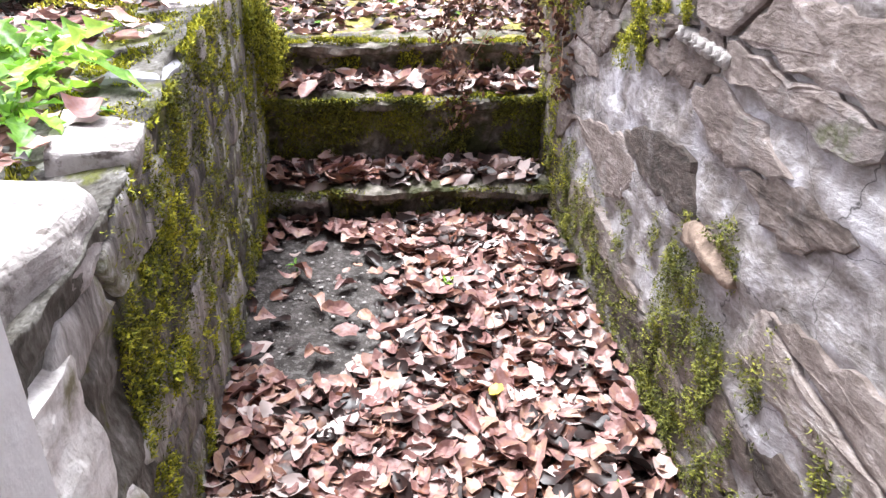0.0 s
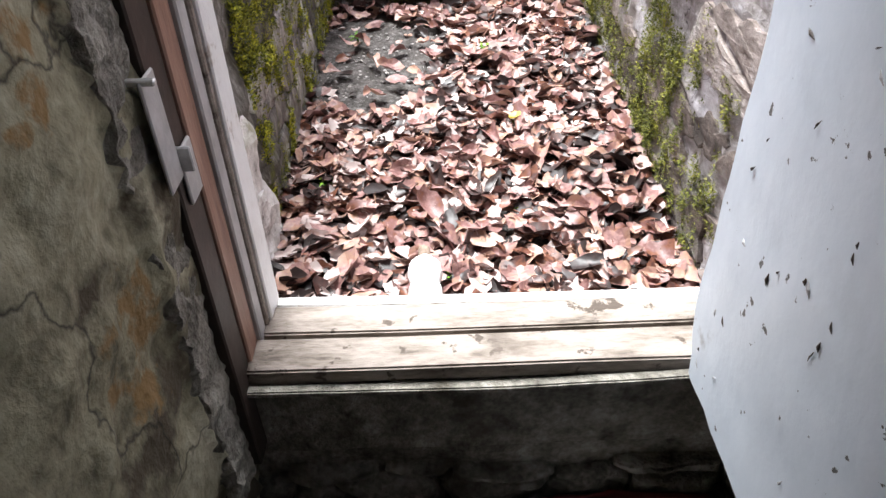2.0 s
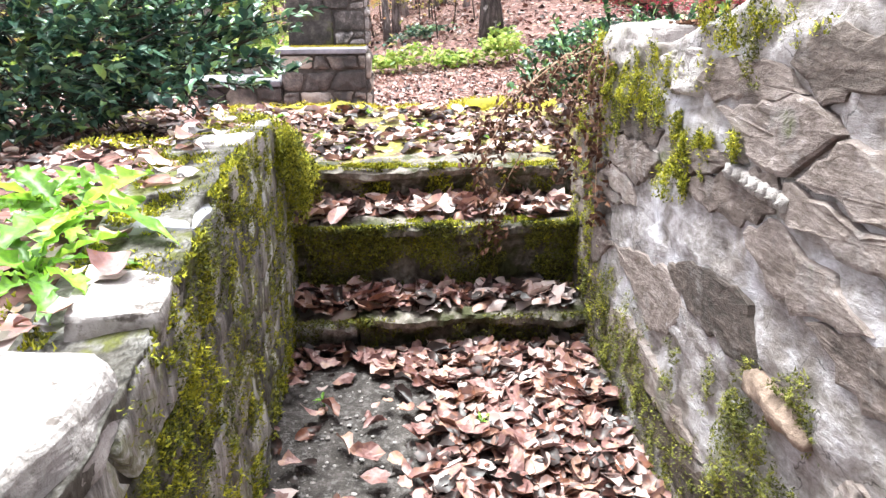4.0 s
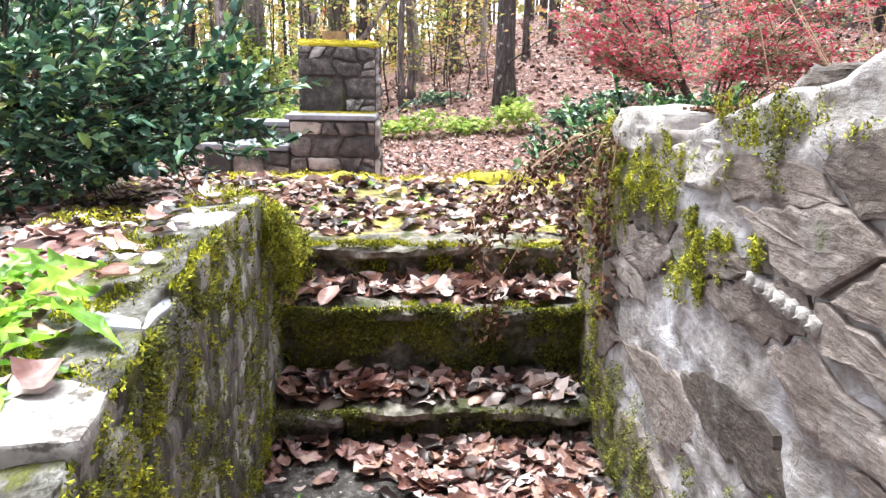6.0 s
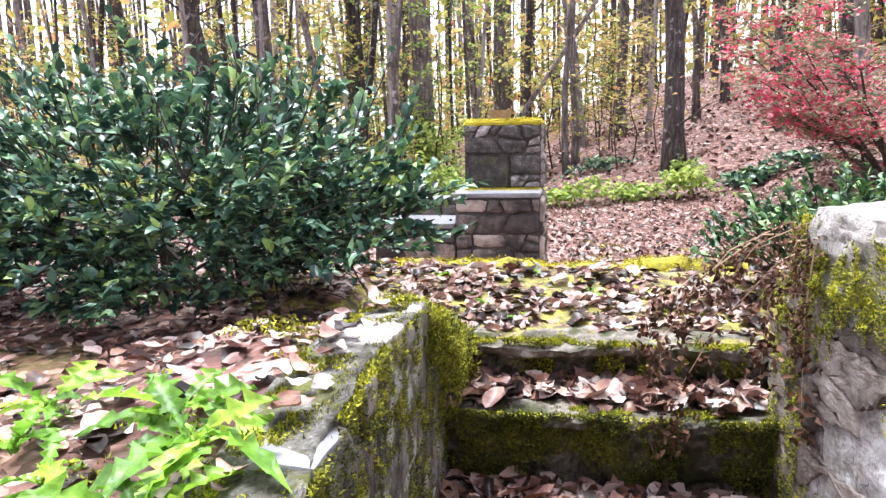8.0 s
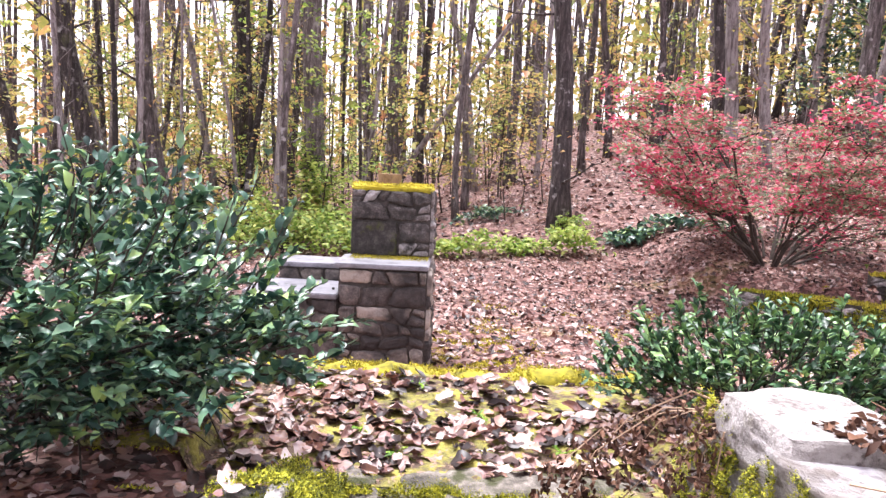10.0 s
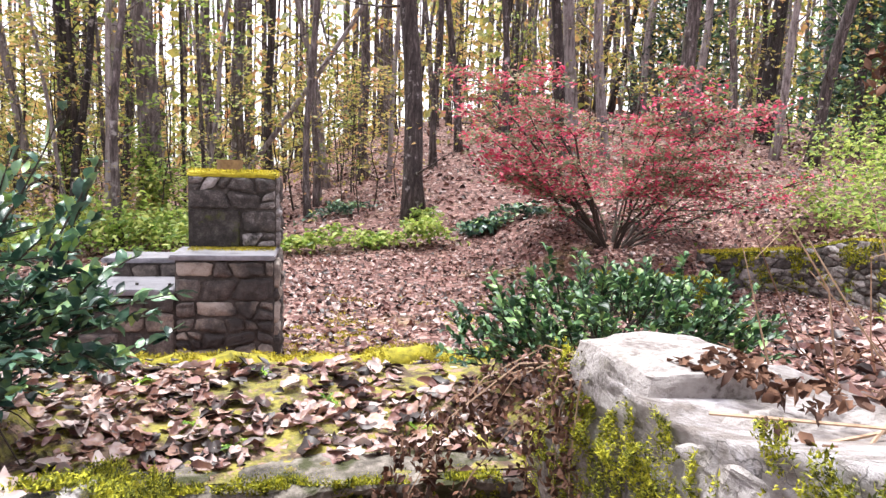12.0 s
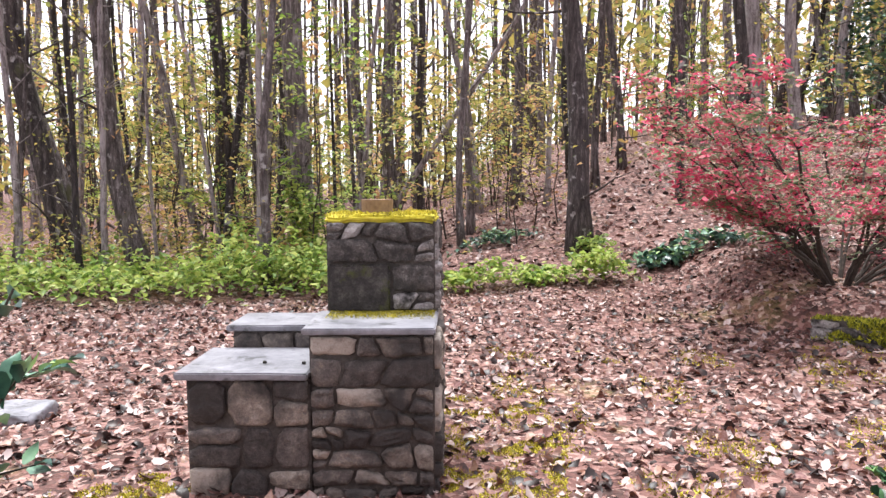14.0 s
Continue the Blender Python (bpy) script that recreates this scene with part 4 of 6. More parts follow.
# ---- trees ----
def trunk_raw(height, r0, lean, seed, sides=10, fork=False):
    rr = random.Random(seed)
    n = 14
    pts, rad = [], []
    wx, wy = rr.uniform(-1, 1), rr.uniform(-1, 1)
    for i in range(n + 1):
        u = i / n
        pts.append((lean * height * u + 0.22 * wx * math.sin(u * 6 + wy) + 0.06 * math.sin(u * 17 + seed), 0.2 * wy * math.sin(u * 4 + wx), -0.25 + (height + 0.25) * u))
        rad.append(r0 * (1.0 - 0.62 * u) * (1 + 0.5 * math.exp(-u * 40)))
    pieces = [tube(pts, rad, sides)]
    for b in range(rr.randint(14, 20)):
        u = rr.uniform(0.1, 0.9)
        i = int(u * n)
        p = Vector(pts[i])
        a = rr.uniform(0, 2 * math.pi)
        ln = rr.uniform(0.8, 2.6)
        q = [p]
        d = Vector((math.cos(a), math.sin(a), rr.uniform(0.0, 0.9))).normalized()
        for k in range(4):
            d = (d + Vector((rr.uniform(-0.3, 0.3), rr.uniform(-0.3, 0.3), rr.uniform(-0.1, 0.3)))).normalized()
            q.append(q[-1] + d * ln / 4)
        r = min(0.03, rad[i] * rr.uniform(0.12, 0.3))
        pieces.append(tube(q, [r, r * 0.75, r * 0.55, r * 0.35, r * 0.15], 5))
    return join_raw(pieces), pts


def make_tree(name, height, r0, lean, seed, leaves, material, label, low=0.2):
    t = thing(name, label, "tree", (0, 0, 0))
    (V, F), pts = trunk_raw(height, r0, lean, seed)
    place("trunk", raw_mesh("trunk", V, F), M_BARK, t, shade=True)
    rng = np.random.default_rng(seed)
    if leaves:
        P = []
        while len(P) < leaves:
            u = rng.uniform(low, 1)
            c = np.array(pts[int(u * 14)]) + rng.normal(0, 1, 3) * (0.9, 0.9, 0.4)
            k = rng.integers(5, 16)
            P += list(c + rng.normal(0, 1, (k, 3)) * (0.28, 0.28, 0.12))
        n = len(P)
        scatter("crown", SPECK, P, rng.uniform(0.07, 0.15, n), rng.uniform(0, 6.3, n), rng.normal(0, 0.5, n), rng.normal(0, 0.5, n), material, t)
    return t


TREES = [(-9.0, 17.5, 0.36, -0.17), (-6.9, 16.6, 0.5, -0.12), (-6.6, 16.9, 0.3, -0.3), (-4.8, 15.6, 0.42, -0.16), (-4.6, 17.8, 0.22, -0.19), (-4.1, 18.0, 0.4, -0.05), (-2.4, 16.6, 0.52, 0.04), (-1.8, 21.5, 0.34, -0.03), (-1.0, 21.0, 0.38, 0.0),
         (-0.3, 21.0, 0.24, 0.0), (0.7, 17.5, 0.16, 0.026), (2.2, 21.5, 0.32, -0.017), (2.85, 15.5, 0.43, -0.06), (5.0, 22.3, 0.24, -0.05), (3.2, 25.7, 0.25, 0.004), (3.9, 23.0, 0.29, -0.03), (-4.9, 19.5, 0.28, -0.03),
         (-3.6, 19.0, 0.22, -0.04), (5.3, 18.1, 0.19, -0.03), (6.9, 18.9, 0.32, -0.07), (7.5, 19.6, 0.39, -0.08), (8.1, 19.1, 0.3, -0.04), (10.7, 19.6, 0.46, -0.03), (13.6, 20.3, 0.5, 0.05), (16.6, 21.7, 0.37, 0.01),
         (19.1, 23.1, 0.36, -0.03), (12.9, 20.8, 0.25, -0.04), (0.9, 19.2, 0.19, 0.0), (2.6, 20.0, 0.15, 0.03)]


def forest():
    rng = random.Random(12)
    for i, (x, y, d, l) in enumerate(TREES):
        big = (x, y) == (2.85, 15.5)
        t = make_tree("tree", 15, d / 2 * 0.92, l, 200 + i, 90 + 40 * (i % 4), M_AUTUMN, "stout grey-barked tree on the leafy slope" if big else "ivy-hung tree with pale lichened bark" if d > 0.5 else "tall straight woodland tree with few yellow leaves", 0.12)
        t.location = (x, y, yard(x, y))
        t["group"] = "woodland trees"
        if d > 0.5:
            t.children[0].data.materials[0] = M_LICHEN
    kinds = [make_tree("tree", 15, 0.11, 0, 50 + i, n, M_AUTUMN, "slender woodland tree with thin yellowing leaves", 0.1) for i, n in enumerate((240, 380, 160, 300, 200))]
    for i in range(150):
        x, y = (rng.uniform(-24, 32), rng.uniform(20, 44)) if i < 100 else (rng.uniform(8, 34), rng.uniform(17, 40))
        if any(abs(x - a) < 0.5 and abs(y - b) < 0.8 for a, b, _, _ in TREES):
            continue
        s = rng.choice((0.35, 0.5, 0.65, 0.9, 1.3))
        c = copy_thing(rng.choice(kinds), Matrix.Translation((x, y, yard(x, y))) @ pose(0, 0, 0, rng.gauss(0, 4), rng.gauss(-1, 6), rng.uniform(0, 360)))
        c.scale = (s, s, rng.uniform(0.75, 1.1))
        c["group"] = "woodland trees"
    for i in range(34):
        x, y = rng.uniform(-14, -1.5), rng.uniform(14.5, 20)
        s = rng.uniform(0.3, 0.8)
        c = copy_thing(rng.choice(kinds), Matrix.Translation((x, y, yard(x, y))) @ pose(0, 0, 0, rng.gauss(0, 3), rng.gauss(-4, 4), rng.uniform(0, 360)))
        c.scale = (s, s, rng.uniform(0.5, 0.9))
        c["group"] = "woodland trees"
    for k in kinds:
        for o in list(k.children_recursive) + [k]:
            bpy.data.objects.remove(o)


def sapling(seed, height, material, n, label):
    rr = random.Random(seed)
    rng = np.random.default_rng(seed)
    t = thing("sapling", label, "sapling")
    pts = [(0.06 * math.sin(i * 1.3 + seed), 0.06 * math.cos(i * 1.7), -0.1 + height * i / 8) for i in range(9)]
    pieces, P = [tube(pts, [0.02 * (1 - i / 9.5) for i in range(9)], 5)], []
    for i in range(14):
        p = Vector(pts[rr.randint(2, 8)])
        a = rr.uniform(0, 6.28)
        q = p + Vector((math.cos(a), math.sin(a), rr.uniform(0.1, 0.6))) * rr.uniform(0.4, 1.0)
        pieces.append(tube([p, p.lerp(q, 0.5), q], [0.008, 0.005, 0.003], 4))
        for j in range(n // 14):
            w = p.lerp(q, rr.uniform(0.4, 1.1))
            P.append((w.x + rr.gauss(0, 0.12), w.y + rr.gauss(0, 0.12), w.z + rr.gauss(0, 0.06)))
    place("trunk", raw_mesh("trunk", *pieces[0]), M_TWIG, t)
    twigs = place("branchwork", raw_mesh("branchwork", *join_raw(pieces[1:])), M_TWIG, t)
    twigs["kind"] = "stuff"
    m = len(P)
    scatter("crown", SPECK, P, rng.uniform(0.07, 0.15, m), rng.uniform(0, 6.3, m), rng.normal(0, 0.4, m), rng.normal(0, 0.4, m), material, t)
    return t


def understory():
    rng = random.Random(77)
    kinds = [sapling(300 + i, h, mt, n, lb) for i, (h, mt, n, lb) in enumerate(((4.2, M_AUTUMN, 250, "thin understory sapling with yellow autumn leaves"), (3.0, M_AUTUMN, 210, "thin understory sapling with yellow autumn leaves"),
                                                                                  (5.0, M_GREEN, 260, "thin understory sapling with green leaves"), (3.6, M_AUTUMN, 170, "thin understory sapling with yellow autumn leaves")))]
    for i in range(170):
        x, y = (rng.uniform(-16, 3), rng.uniform(15.5, 27)) if i % 3 else (rng.uniform(5, 26), rng.uniform(17, 32))
        c = copy_thing(rng.choice(kinds), Matrix.Translation((x, y, yard(x, y))) @ pose(0, 0, 0, 0, rng.gauss(-2, 4), rng.uniform(0, 360)))
        s = rng.uniform(0.7, 1.4)
        c.scale = (s, s, s)
        c["group"] = "understory saplings"
    for k in kinds:
        for o in list(k.children_recursive) + [k]:
            bpy.data.objects.remove(o)


forest()
understory()


def far_woods():
    rng = np.random.default_rng(31)
    n = 16000
    x, y = rng.uniform(-45, 55, n), rng.uniform(30, 52, n)
    z = np.array([yard(a, b) for a, b in zip(x, y)]) + rng.gamma(1.8, 3.0, n)
    ob = scatter("far_woods", SPECK, np.stack([x, y, z], 1), rng.uniform(0.25, 0.8, n), rng.uniform(0, 6.3, n), rng.normal(0, 0.6, n), rng.normal(0, 0.6, n), M_AUTUMN)
    tagged(ob, "distant yellow and green autumn foliage", "woods", kind="stuff")
    n = 420
    x, y = rng.uniform(-50, 60, n), rng.uniform(36, 60, n)
    pieces = [tube([(a, b, -1), (a + rng.normal(0, 0.4), b, 18)], [rng.uniform(0.08, 0.2), 0.06], 5) for a, b in zip(x, y)]
    V, F = join_raw(pieces)
    tagged(place("far_trunks", raw_mesh("far_trunks", V, F), M_BARK), "distant bare tree trunks", "woods", kind="stuff")


far_woods()


def leaning_branch():
    pts = [(-1.2, 21.0, 0.9), (-0.3, 20.8, 2.2), (0.9, 20.4, 3.9), (1.9, 20.0, 5.4), (2.9, 19.6, 7.2)]
    V, F = tube(pts, [0.08, 0.075, 0.065, 0.05, 0.035], 8)
    tagged(place("leaning_trunk", raw_mesh("leaning_trunk", V, F), M_BARK), "fallen trunk leaning against the woodland trees", "trunk")


leaning_branch()


def conifer(x, y, h, seed):
    rng = np.random.default_rng(seed)
    z0 = yard(x, y)
    t = thing("conifer", "dark green conifer at the edge of the woods", "tree", (x, y, z0), group="conifers")
    V, F = tube([(x, y, z0 - 0.2), (x, y, z0 + h)], [0.16, 0.03], 8)
    place("trunk", raw_mesh("trunk", V, F), M_BARK, t)
    n = 3600
    u = rng.uniform(0.12, 1, n)
    a = rng.integers(0, 40, n) * 2.4 + rng.normal(0, 0.12, n)
    r = rng.uniform(0.1, 1, n) ** 0.7 * (1 - u) * h * 0.28
    P = np.stack([x + r * np.cos(a), y + r * np.sin(a), z0 + u * h - r * 0.35], 1)
    scatter("crown", TINY, P, rng.uniform(0.15, 0.32, n), rng.uniform(0, 6.3, n), rng.normal(-0.3, 0.3, n), rng.normal(0, 0.3, n), M_HOLLY, t)


for i, (x, y, h) in enumerate(((15.5, 19.0, 9.0), (18.5, 21.5, 10.0), (13.0, 24.0, 9.5), (21.5, 19.0, 8.0))):
    conifer(x, y, h, 600 + i)


# ---- bushes ----
def bush(name, label, category, centre, radii, base_z, sprays, per, size, material, seed, stems=14, upright=0.35, spread=0.3, clear=0.05, shoots=0, skirt=0.0):
    """Stems from one base; sprays of leaves set along outer twigs in lumps, so that the bush keeps hollows and an uneven outline."""
    rr = random.Random(seed)
    rng = np.random.default_rng(seed)
    b = thing(name, label, category, (centre[0], centre[1], base_z))
    C, R = Vector(centre), Vector(radii)
    pieces, P, yaw, tilt, big = [], [], [], [], []
    for i in range(stems):
        a = 2 * math.pi * i / stems + rr.uniform(-0.3, 0.3)
        ez = rr.uniform(-0.3, 0.9)
        k = math.sqrt(max(0.05, 1 - ez * ez)) * rr.uniform(0.6, 0.9)
        tip = C + Vector((math.cos(a) * R.x * k, math.sin(a) * R.y * k, ez * R.z))
        base = Vector((centre[0] + rr.uniform(-0.3, 0.3) * R.x, centre[1] + rr.uniform(-0.2, 0.3) * R.y, base_z - 0.05))
        mid = base.lerp(tip, 0.5) + Vector((rr.uniform(-0.06, 0.06), rr.uniform(-0.06, 0.06), rr.uniform(0, 0.1)))
        pieces.append(tube([base, base.lerp(mid, 0.5), mid, mid.lerp(tip, 0.5), tip], [0.011, 0.009, 0.007, 0.005, 0.003], 5))

    def spray(p, d, ln, n, bend=0.0):
        """One twig with its leaves in pairs and a tuft at the end."""
        pts = [p]
        for k in range(3):
            d = (d + Vector((rr.gauss(0, 0.14), rr.gauss(0, 0.14), rr.gauss(0, 0.1) + bend))).normalized()
            pts.append(pts[-1] + d * ln / 3)
        pieces.append(tube(pts, [0.004, 0.0033, 0.0025, 0.0015], 4))
        side = d.cross(Vector((0, 0, 1)))
        side = side.normalized() if side.length > 0.2 else Vector((1, 0, 0))
        for k in range(n):
            u = (k + rr.random()) / n
            w = min(2.999, 3 * (0.12 + 0.9 * u))
            q = pts[int(w)].lerp(pts[int(w) + 1], w - int(w))
            h = (d * rr.uniform(0.2, 0.9) + side * rr.choice((-1, 1)) * rr.uniform(0.3, 1) + Vector((rr.gauss(0, 0.25), rr.gauss(0, 0.25), rr.gauss(0.1, 0.3)))).normalized()
            z = q + h * size * 0.5
            if z.z < base_z + clear + skirt * smooth(0.1, 0.75, (z.x - C.x) / R.x):
                continue
            P.append(tuple(z)), yaw.append(math.atan2(-h.x, h.y)), tilt.append(math.asin(h.z) + rr.gauss(0, 0.15)), big.append(1.0 if u < 0.85 else 0.75)

    made = 0
    while made < sprays:
        v = Vector((rr.gauss(0, 1), rr.gauss(0, 1), rr.gauss(0, 1))).normalized()
        if v.z < -0.85 or v.z > 0.3 and rr.random() < 0.45:
            continue
        lump = min(1.1, max(0.0, 0.5 + 1.5 * fbm(v.x + seed, v.y, v.z, 2.4)))
        if rr.random() > 0.3 + lump:
            continue
        r = (0.42 + 0.42 * rr.random() ** 0.6) * (0.76 + 0.5 * lump)
        p = C + Vector((v.x * R.x, v.y * R.y, v.z * R.z)) * r
        if p.z < base_z + clear + 0.03:
            continue
        d = (Vector((v.x, v.y, v.z * 0.7 + upright)) + Vector((rr.gauss(0, 0.35), rr.gauss(0, 0.35), rr.gauss(0, 0.25)))).normalized()
        spray(p, d, spread * rr.uniform(0.55, 1.15) * min(R.x, 0.9), per)
        made += 1
    for i in range(shoots):
        a, r = rr.uniform(0, 6.28), rr.uniform(0.1, 0.9)
        p = C + Vector((math.cos(a) * r * R.x, math.sin(a) * r * R.y, R.z * 0.6 * math.sqrt(1 - r * r)))
        spray(p, Vector((math.cos(a) * 0.5, math.sin(a) * 0.4, 1)).normalized(), rr.uniform(0.5, 1.15) * R.z, per // 2 + 3)
    V, F = join_raw(pieces)
    place("branchwork", raw_mesh("branchwork", V, F), M_TWIG, b)
    n = len(P)
    scatter("foliage", GLOSSY, P, rng.uniform(size * 0.7, size * 1.25, n) * big, yaw, tilt, rng.normal(0, 0.35, n), material, b)
    return b


bush("holly_bush", "large dark glossy evergreen holly bush on the bank", "bush", (-0.92, 3.79, 1.16), (1.04, 0.6, 0.43), 0.76, 800, 17, 0.058, M_HOLLY, 3, 20, 0.25, 0.3, 0.04, 60, 0.1)
bush("holly_bush", "low dark glossy evergreen shrub beside the landing", "bush", (2.0, 4.36, 0.92), (0.6, 0.32, 0.18), 0.74, 230, 17, 0.046, M_SHRUB, 4, 16, 0.9, 0.36, 0.03, 30)


def red_shrub():
    x0, y0 = 5.25, 11.8
    z0 = yard(x0, y0)
    rr = random.Random(8)
    rng = np.random.default_rng(8)
    b = thing("red_shrub", "spreading multi-stemmed shrub with crimson and green autumn leaves", "shrub", (x0, y0, z0))
    pieces, ends = [], []
    for i in range(24):
        a = 2 * math.pi * i / 24 + rr.uniform(-0.2, 0.2)
        reach, up = rr.uniform(0.8, 2.75), rr.uniform(0.8, 2.85)
        p = Vector((x0 + math.cos(a) * 0.12, y0 + math.sin(a) * 0.12, z0 - 0.1))
        pts = [p]
        for k in range(1, 7):
            u = k / 6
            pts.append(p + Vector((math.cos(a) * reach * u, math.sin(a) * reach * u * 0.8, up * (0.25 * u + 0.75 * u ** 0.8))) + Vector((rr.uniform(-0.08, 0.08), rr.uniform(-0.08, 0.08), rr.uniform(-0.05, 0.05))))
        r = rr.uniform(0.018, 0.034)
        pieces.append(tube(pts, [r * (1 - 0.14 * k) for k in range(7)], 6))
        for k in range(2, 7):
            for j in range(5):
                d = Vector((math.cos(a + rr.uniform(-1.3, 1.3)), math.sin(a + rr.uniform(-1.3, 1.3)), rr.uniform(-0.1, 0.4))) * rr.uniform(0.25, 0.7)
                pieces.append(tube([pts[k], pts[k] + d * 0.5 + Vector((0, 0, 0.04)), pts[k] + d], [0.009, 0.006, 0.003], 4))
                ends.append((pts[k], pts[k] + d))
    V, F = join_raw(pieces)
    place("branchwork", raw_mesh("branchwork", V, F), M_TWIG, b)
    P = []
    for a, e in ends:
        for j in range(rr.randint(28, 58)):
            p = a.lerp(e, rr.uniform(0.3, 1.15))
            if p.z < z0 + 0.75 and rr.random() < 0.85:
                continue
            P.append((p.x + rr.gauss(0, 0.13), p.y + rr.gauss(0, 0.13), p.z + rr.gauss(0, 0.03)))
    n = len(P)
    scatter("foliage", TINY, P, rng.uniform(0.045, 0.098, n), rng.uniform(0, 6.3, n), rng.normal(0, 0.3, n), rng.normal(0, 0.3, n), M_RED, b)


red_shrub()


# ---- leaf litter ----
def litter(name, label, region, count, zf, size, seed, reject=None, lift=0.02, material=None, tilt=0.45, shapes=None):
    rng = np.random.default_rng(seed)
    P = []
    x0, x1, y0, y1 = region
    while len(P) < count:
        x, y = rng.uniform(x0, x1), rng.uniform(y0, y1)
        if reject and reject(x, y, rng):
            continue
        P.append((x, y, zf(x, y) + rng.uniform(0.004, lift)))
    n = len(P)
    ob = scatter(name, shapes or DRY, P, size * (0.45 + 1.1 * rng.uniform(0, 1, n) ** 1.6), rng.uniform(0, 6.3, n), rng.normal(0, tilt, n), rng.normal(0, tilt, n), material or M_LEAF)
    return tagged(ob, label, "leaves", kind="stuff")


def bare(x, y, rng):
    """The trodden patch of earth before the steps, thinly covered."""
    e = ((x - 0.5) / 0.26) ** 2 + ((y - 2.75) / 0.42) ** 2
    return e < 1 and rng.random() < 0.93


litter("leaf_litter", "thick layer of curled brown fallen leaves", (LX + 0.01, RX - 0.02, 1.3, 3.22), 4000, floor_z, 0.068, 2, bare, 0.04, tilt=0.24, shapes=WITHERED)
for za, ya, yb in ((0.245, 3.25, 3.43), (0.52, 3.45, 3.71)):
    litter("leaf_litter", "curled brown fallen leaves lying on a step", (LX + 0.02, RX - 0.04, ya, yb), 380, lambda x, y, za=za: za, 0.082, int(za * 100), lambda x, y, r: y < 3.29 and r.random() < 0.6 or 3.44 < y < 3.52 and r.random() < 0.75, 0.04, tilt=0.32, shapes=WITHERED)
litter("leaf_litter", "brown leaves scattered over the mossy landing", (-0.5, 1.6, 3.82, 4.8), 1150, ground_z, 0.07, 11, lambda x, y, r: fbm(x, y, 2, 2.5) > r.uniform(-0.05, 0.45) or y > 4.7, 0.03, tilt=0.22, shapes=WITHERED)
litter("leaf_litter", "brown leaves on the bank under the bush", (-2.2, LX - 0.06, 1.4, 4.7), 2300, lambda x, y: ground_z(x, y) if x < 0.1 else max(ground_z(x, y), coping_left(y)), 0.06, 12, lambda x, y, r: x > -0.35 and y < 1.9 or x > 0.2 and r.random() < 0.85, 0.03, tilt=0.15, shapes=WITHERED)
litter("leaf_litter", "brown leaves on the bank beside the wall", (RX + 0.2, 3.6, 2.2, 5.2), 2400, ground_z, 0.085, 13, None, 0.04, tilt=0.28, shapes=WITHERED)
litter("leaf_litter", "carpet of brown leaves over the yard", (-7, 9, 5.1, 13.5), 27000, ground_z, 0.078, 14, None, 0.03)
litter("leaf_litter", "brown leaves on the wooded slope", (-12, 16, 13.5, 27), 15000, ground_z, 0.125, 15, None, 0.04)


# ---- green undergrowth ----
def undergrowth(name, label, spots, material, size, seed, shapes=GLOSSY):
    """Low leafy plants: many leaves held on short stems."""
    rng = np.random.default_rng(seed)
    for cx, cy, rx, ry, h, n in spots:
        x, y = cx + rng.normal(0, 0.5, n) * rx, cy + rng.normal(0, 0.5, n) * ry
        lump = np.array([0.5 + 0.9 * abs(fbm(a, b, seed, 1.5)) for a, b in zip(x, y)])
        e = np.clip(1.15 - ((x - cx) / (1.3 * rx)) ** 2, 0.2, 1)
        z = np.array([ground_z(a, b) for a, b in zip(x, y)]) + h * e * lump * rng.uniform(0.1, 1, n) ** 0.6
        ob = scatter(name, shapes, np.stack([x, y, z], 1), rng.uniform(size * 0.6, size * 1.3, n), rng.uniform(0, 6.3, n), rng.normal(0.1, 0.4, n), rng.normal(0, 0.4, n), material)
        tagged(ob, label, "undergrowth", kind="stuff")


undergrowth("undergrowth", "bright green leafy undergrowth at the edge of the woods",
            [(-7.5, 14.2, 2.6, 1.4, 0.9, 2000), (-4.6, 14.2, 2.2, 1.2, 0.7, 1700), (-2.3, 14.5, 1.5, 1.0, 1.1, 1600), (-0.9, 14.0, 0.9, 0.7, 0.8, 800), (-10.5, 13.8, 3, 1.6, 1.2, 1800)], M_GREEN, 0.12, 60)
undergrowth("undergrowth", "yellowing brambles behind the green undergrowth", [(-6, 16.2, 4, 1.2, 1.4, 1800), (-9, 15.2, 3, 1, 1.5, 1200), (-3, 15.6, 2, 0.8, 1.2, 900)], M_AUTUMN, 0.1, 66, TINY)
undergrowth("undergrowth", "pale green weeds along the foot of the slope", [(0.75, 13.6, 0.75, 0.35, 0.45, 600), (1.75, 13.6, 0.5, 0.3, 0.35, 320), (2.55, 13.4, 0.55, 0.3, 0.4, 380), (2.9, 15.1, 0.35, 0.25, 0.4, 200)], M_GREEN, 0.11, 61)
undergrowth("fern_patch", "low dark green ferns on the slope", [(3.75, 14.0, 0.5, 0.3, 0.3, 260), (1.4, 17.0, 0.7, 0.3, 0.35, 200), (4.6, 14.2, 0.9, 0.4, 0.3, 260), (-0.6, 16.5, 0.8, 0.4, 0.4, 260)], M_HOLLY, 0.14, 62)
undergrowth("undergrowth", "yellow-green shrubs behind the garden wall", [(8.9, 11.2, 1.3, 0.8, 0.9, 900), (10.5, 12.0, 1.8, 1.0, 1.3, 1200), (8.6, 10.0, 0.7, 0.6, 0.6, 400), (12.5, 14.0, 3.0, 1.4, 2.0, 1600)], M_GREEN, 0.1, 63, TINY)
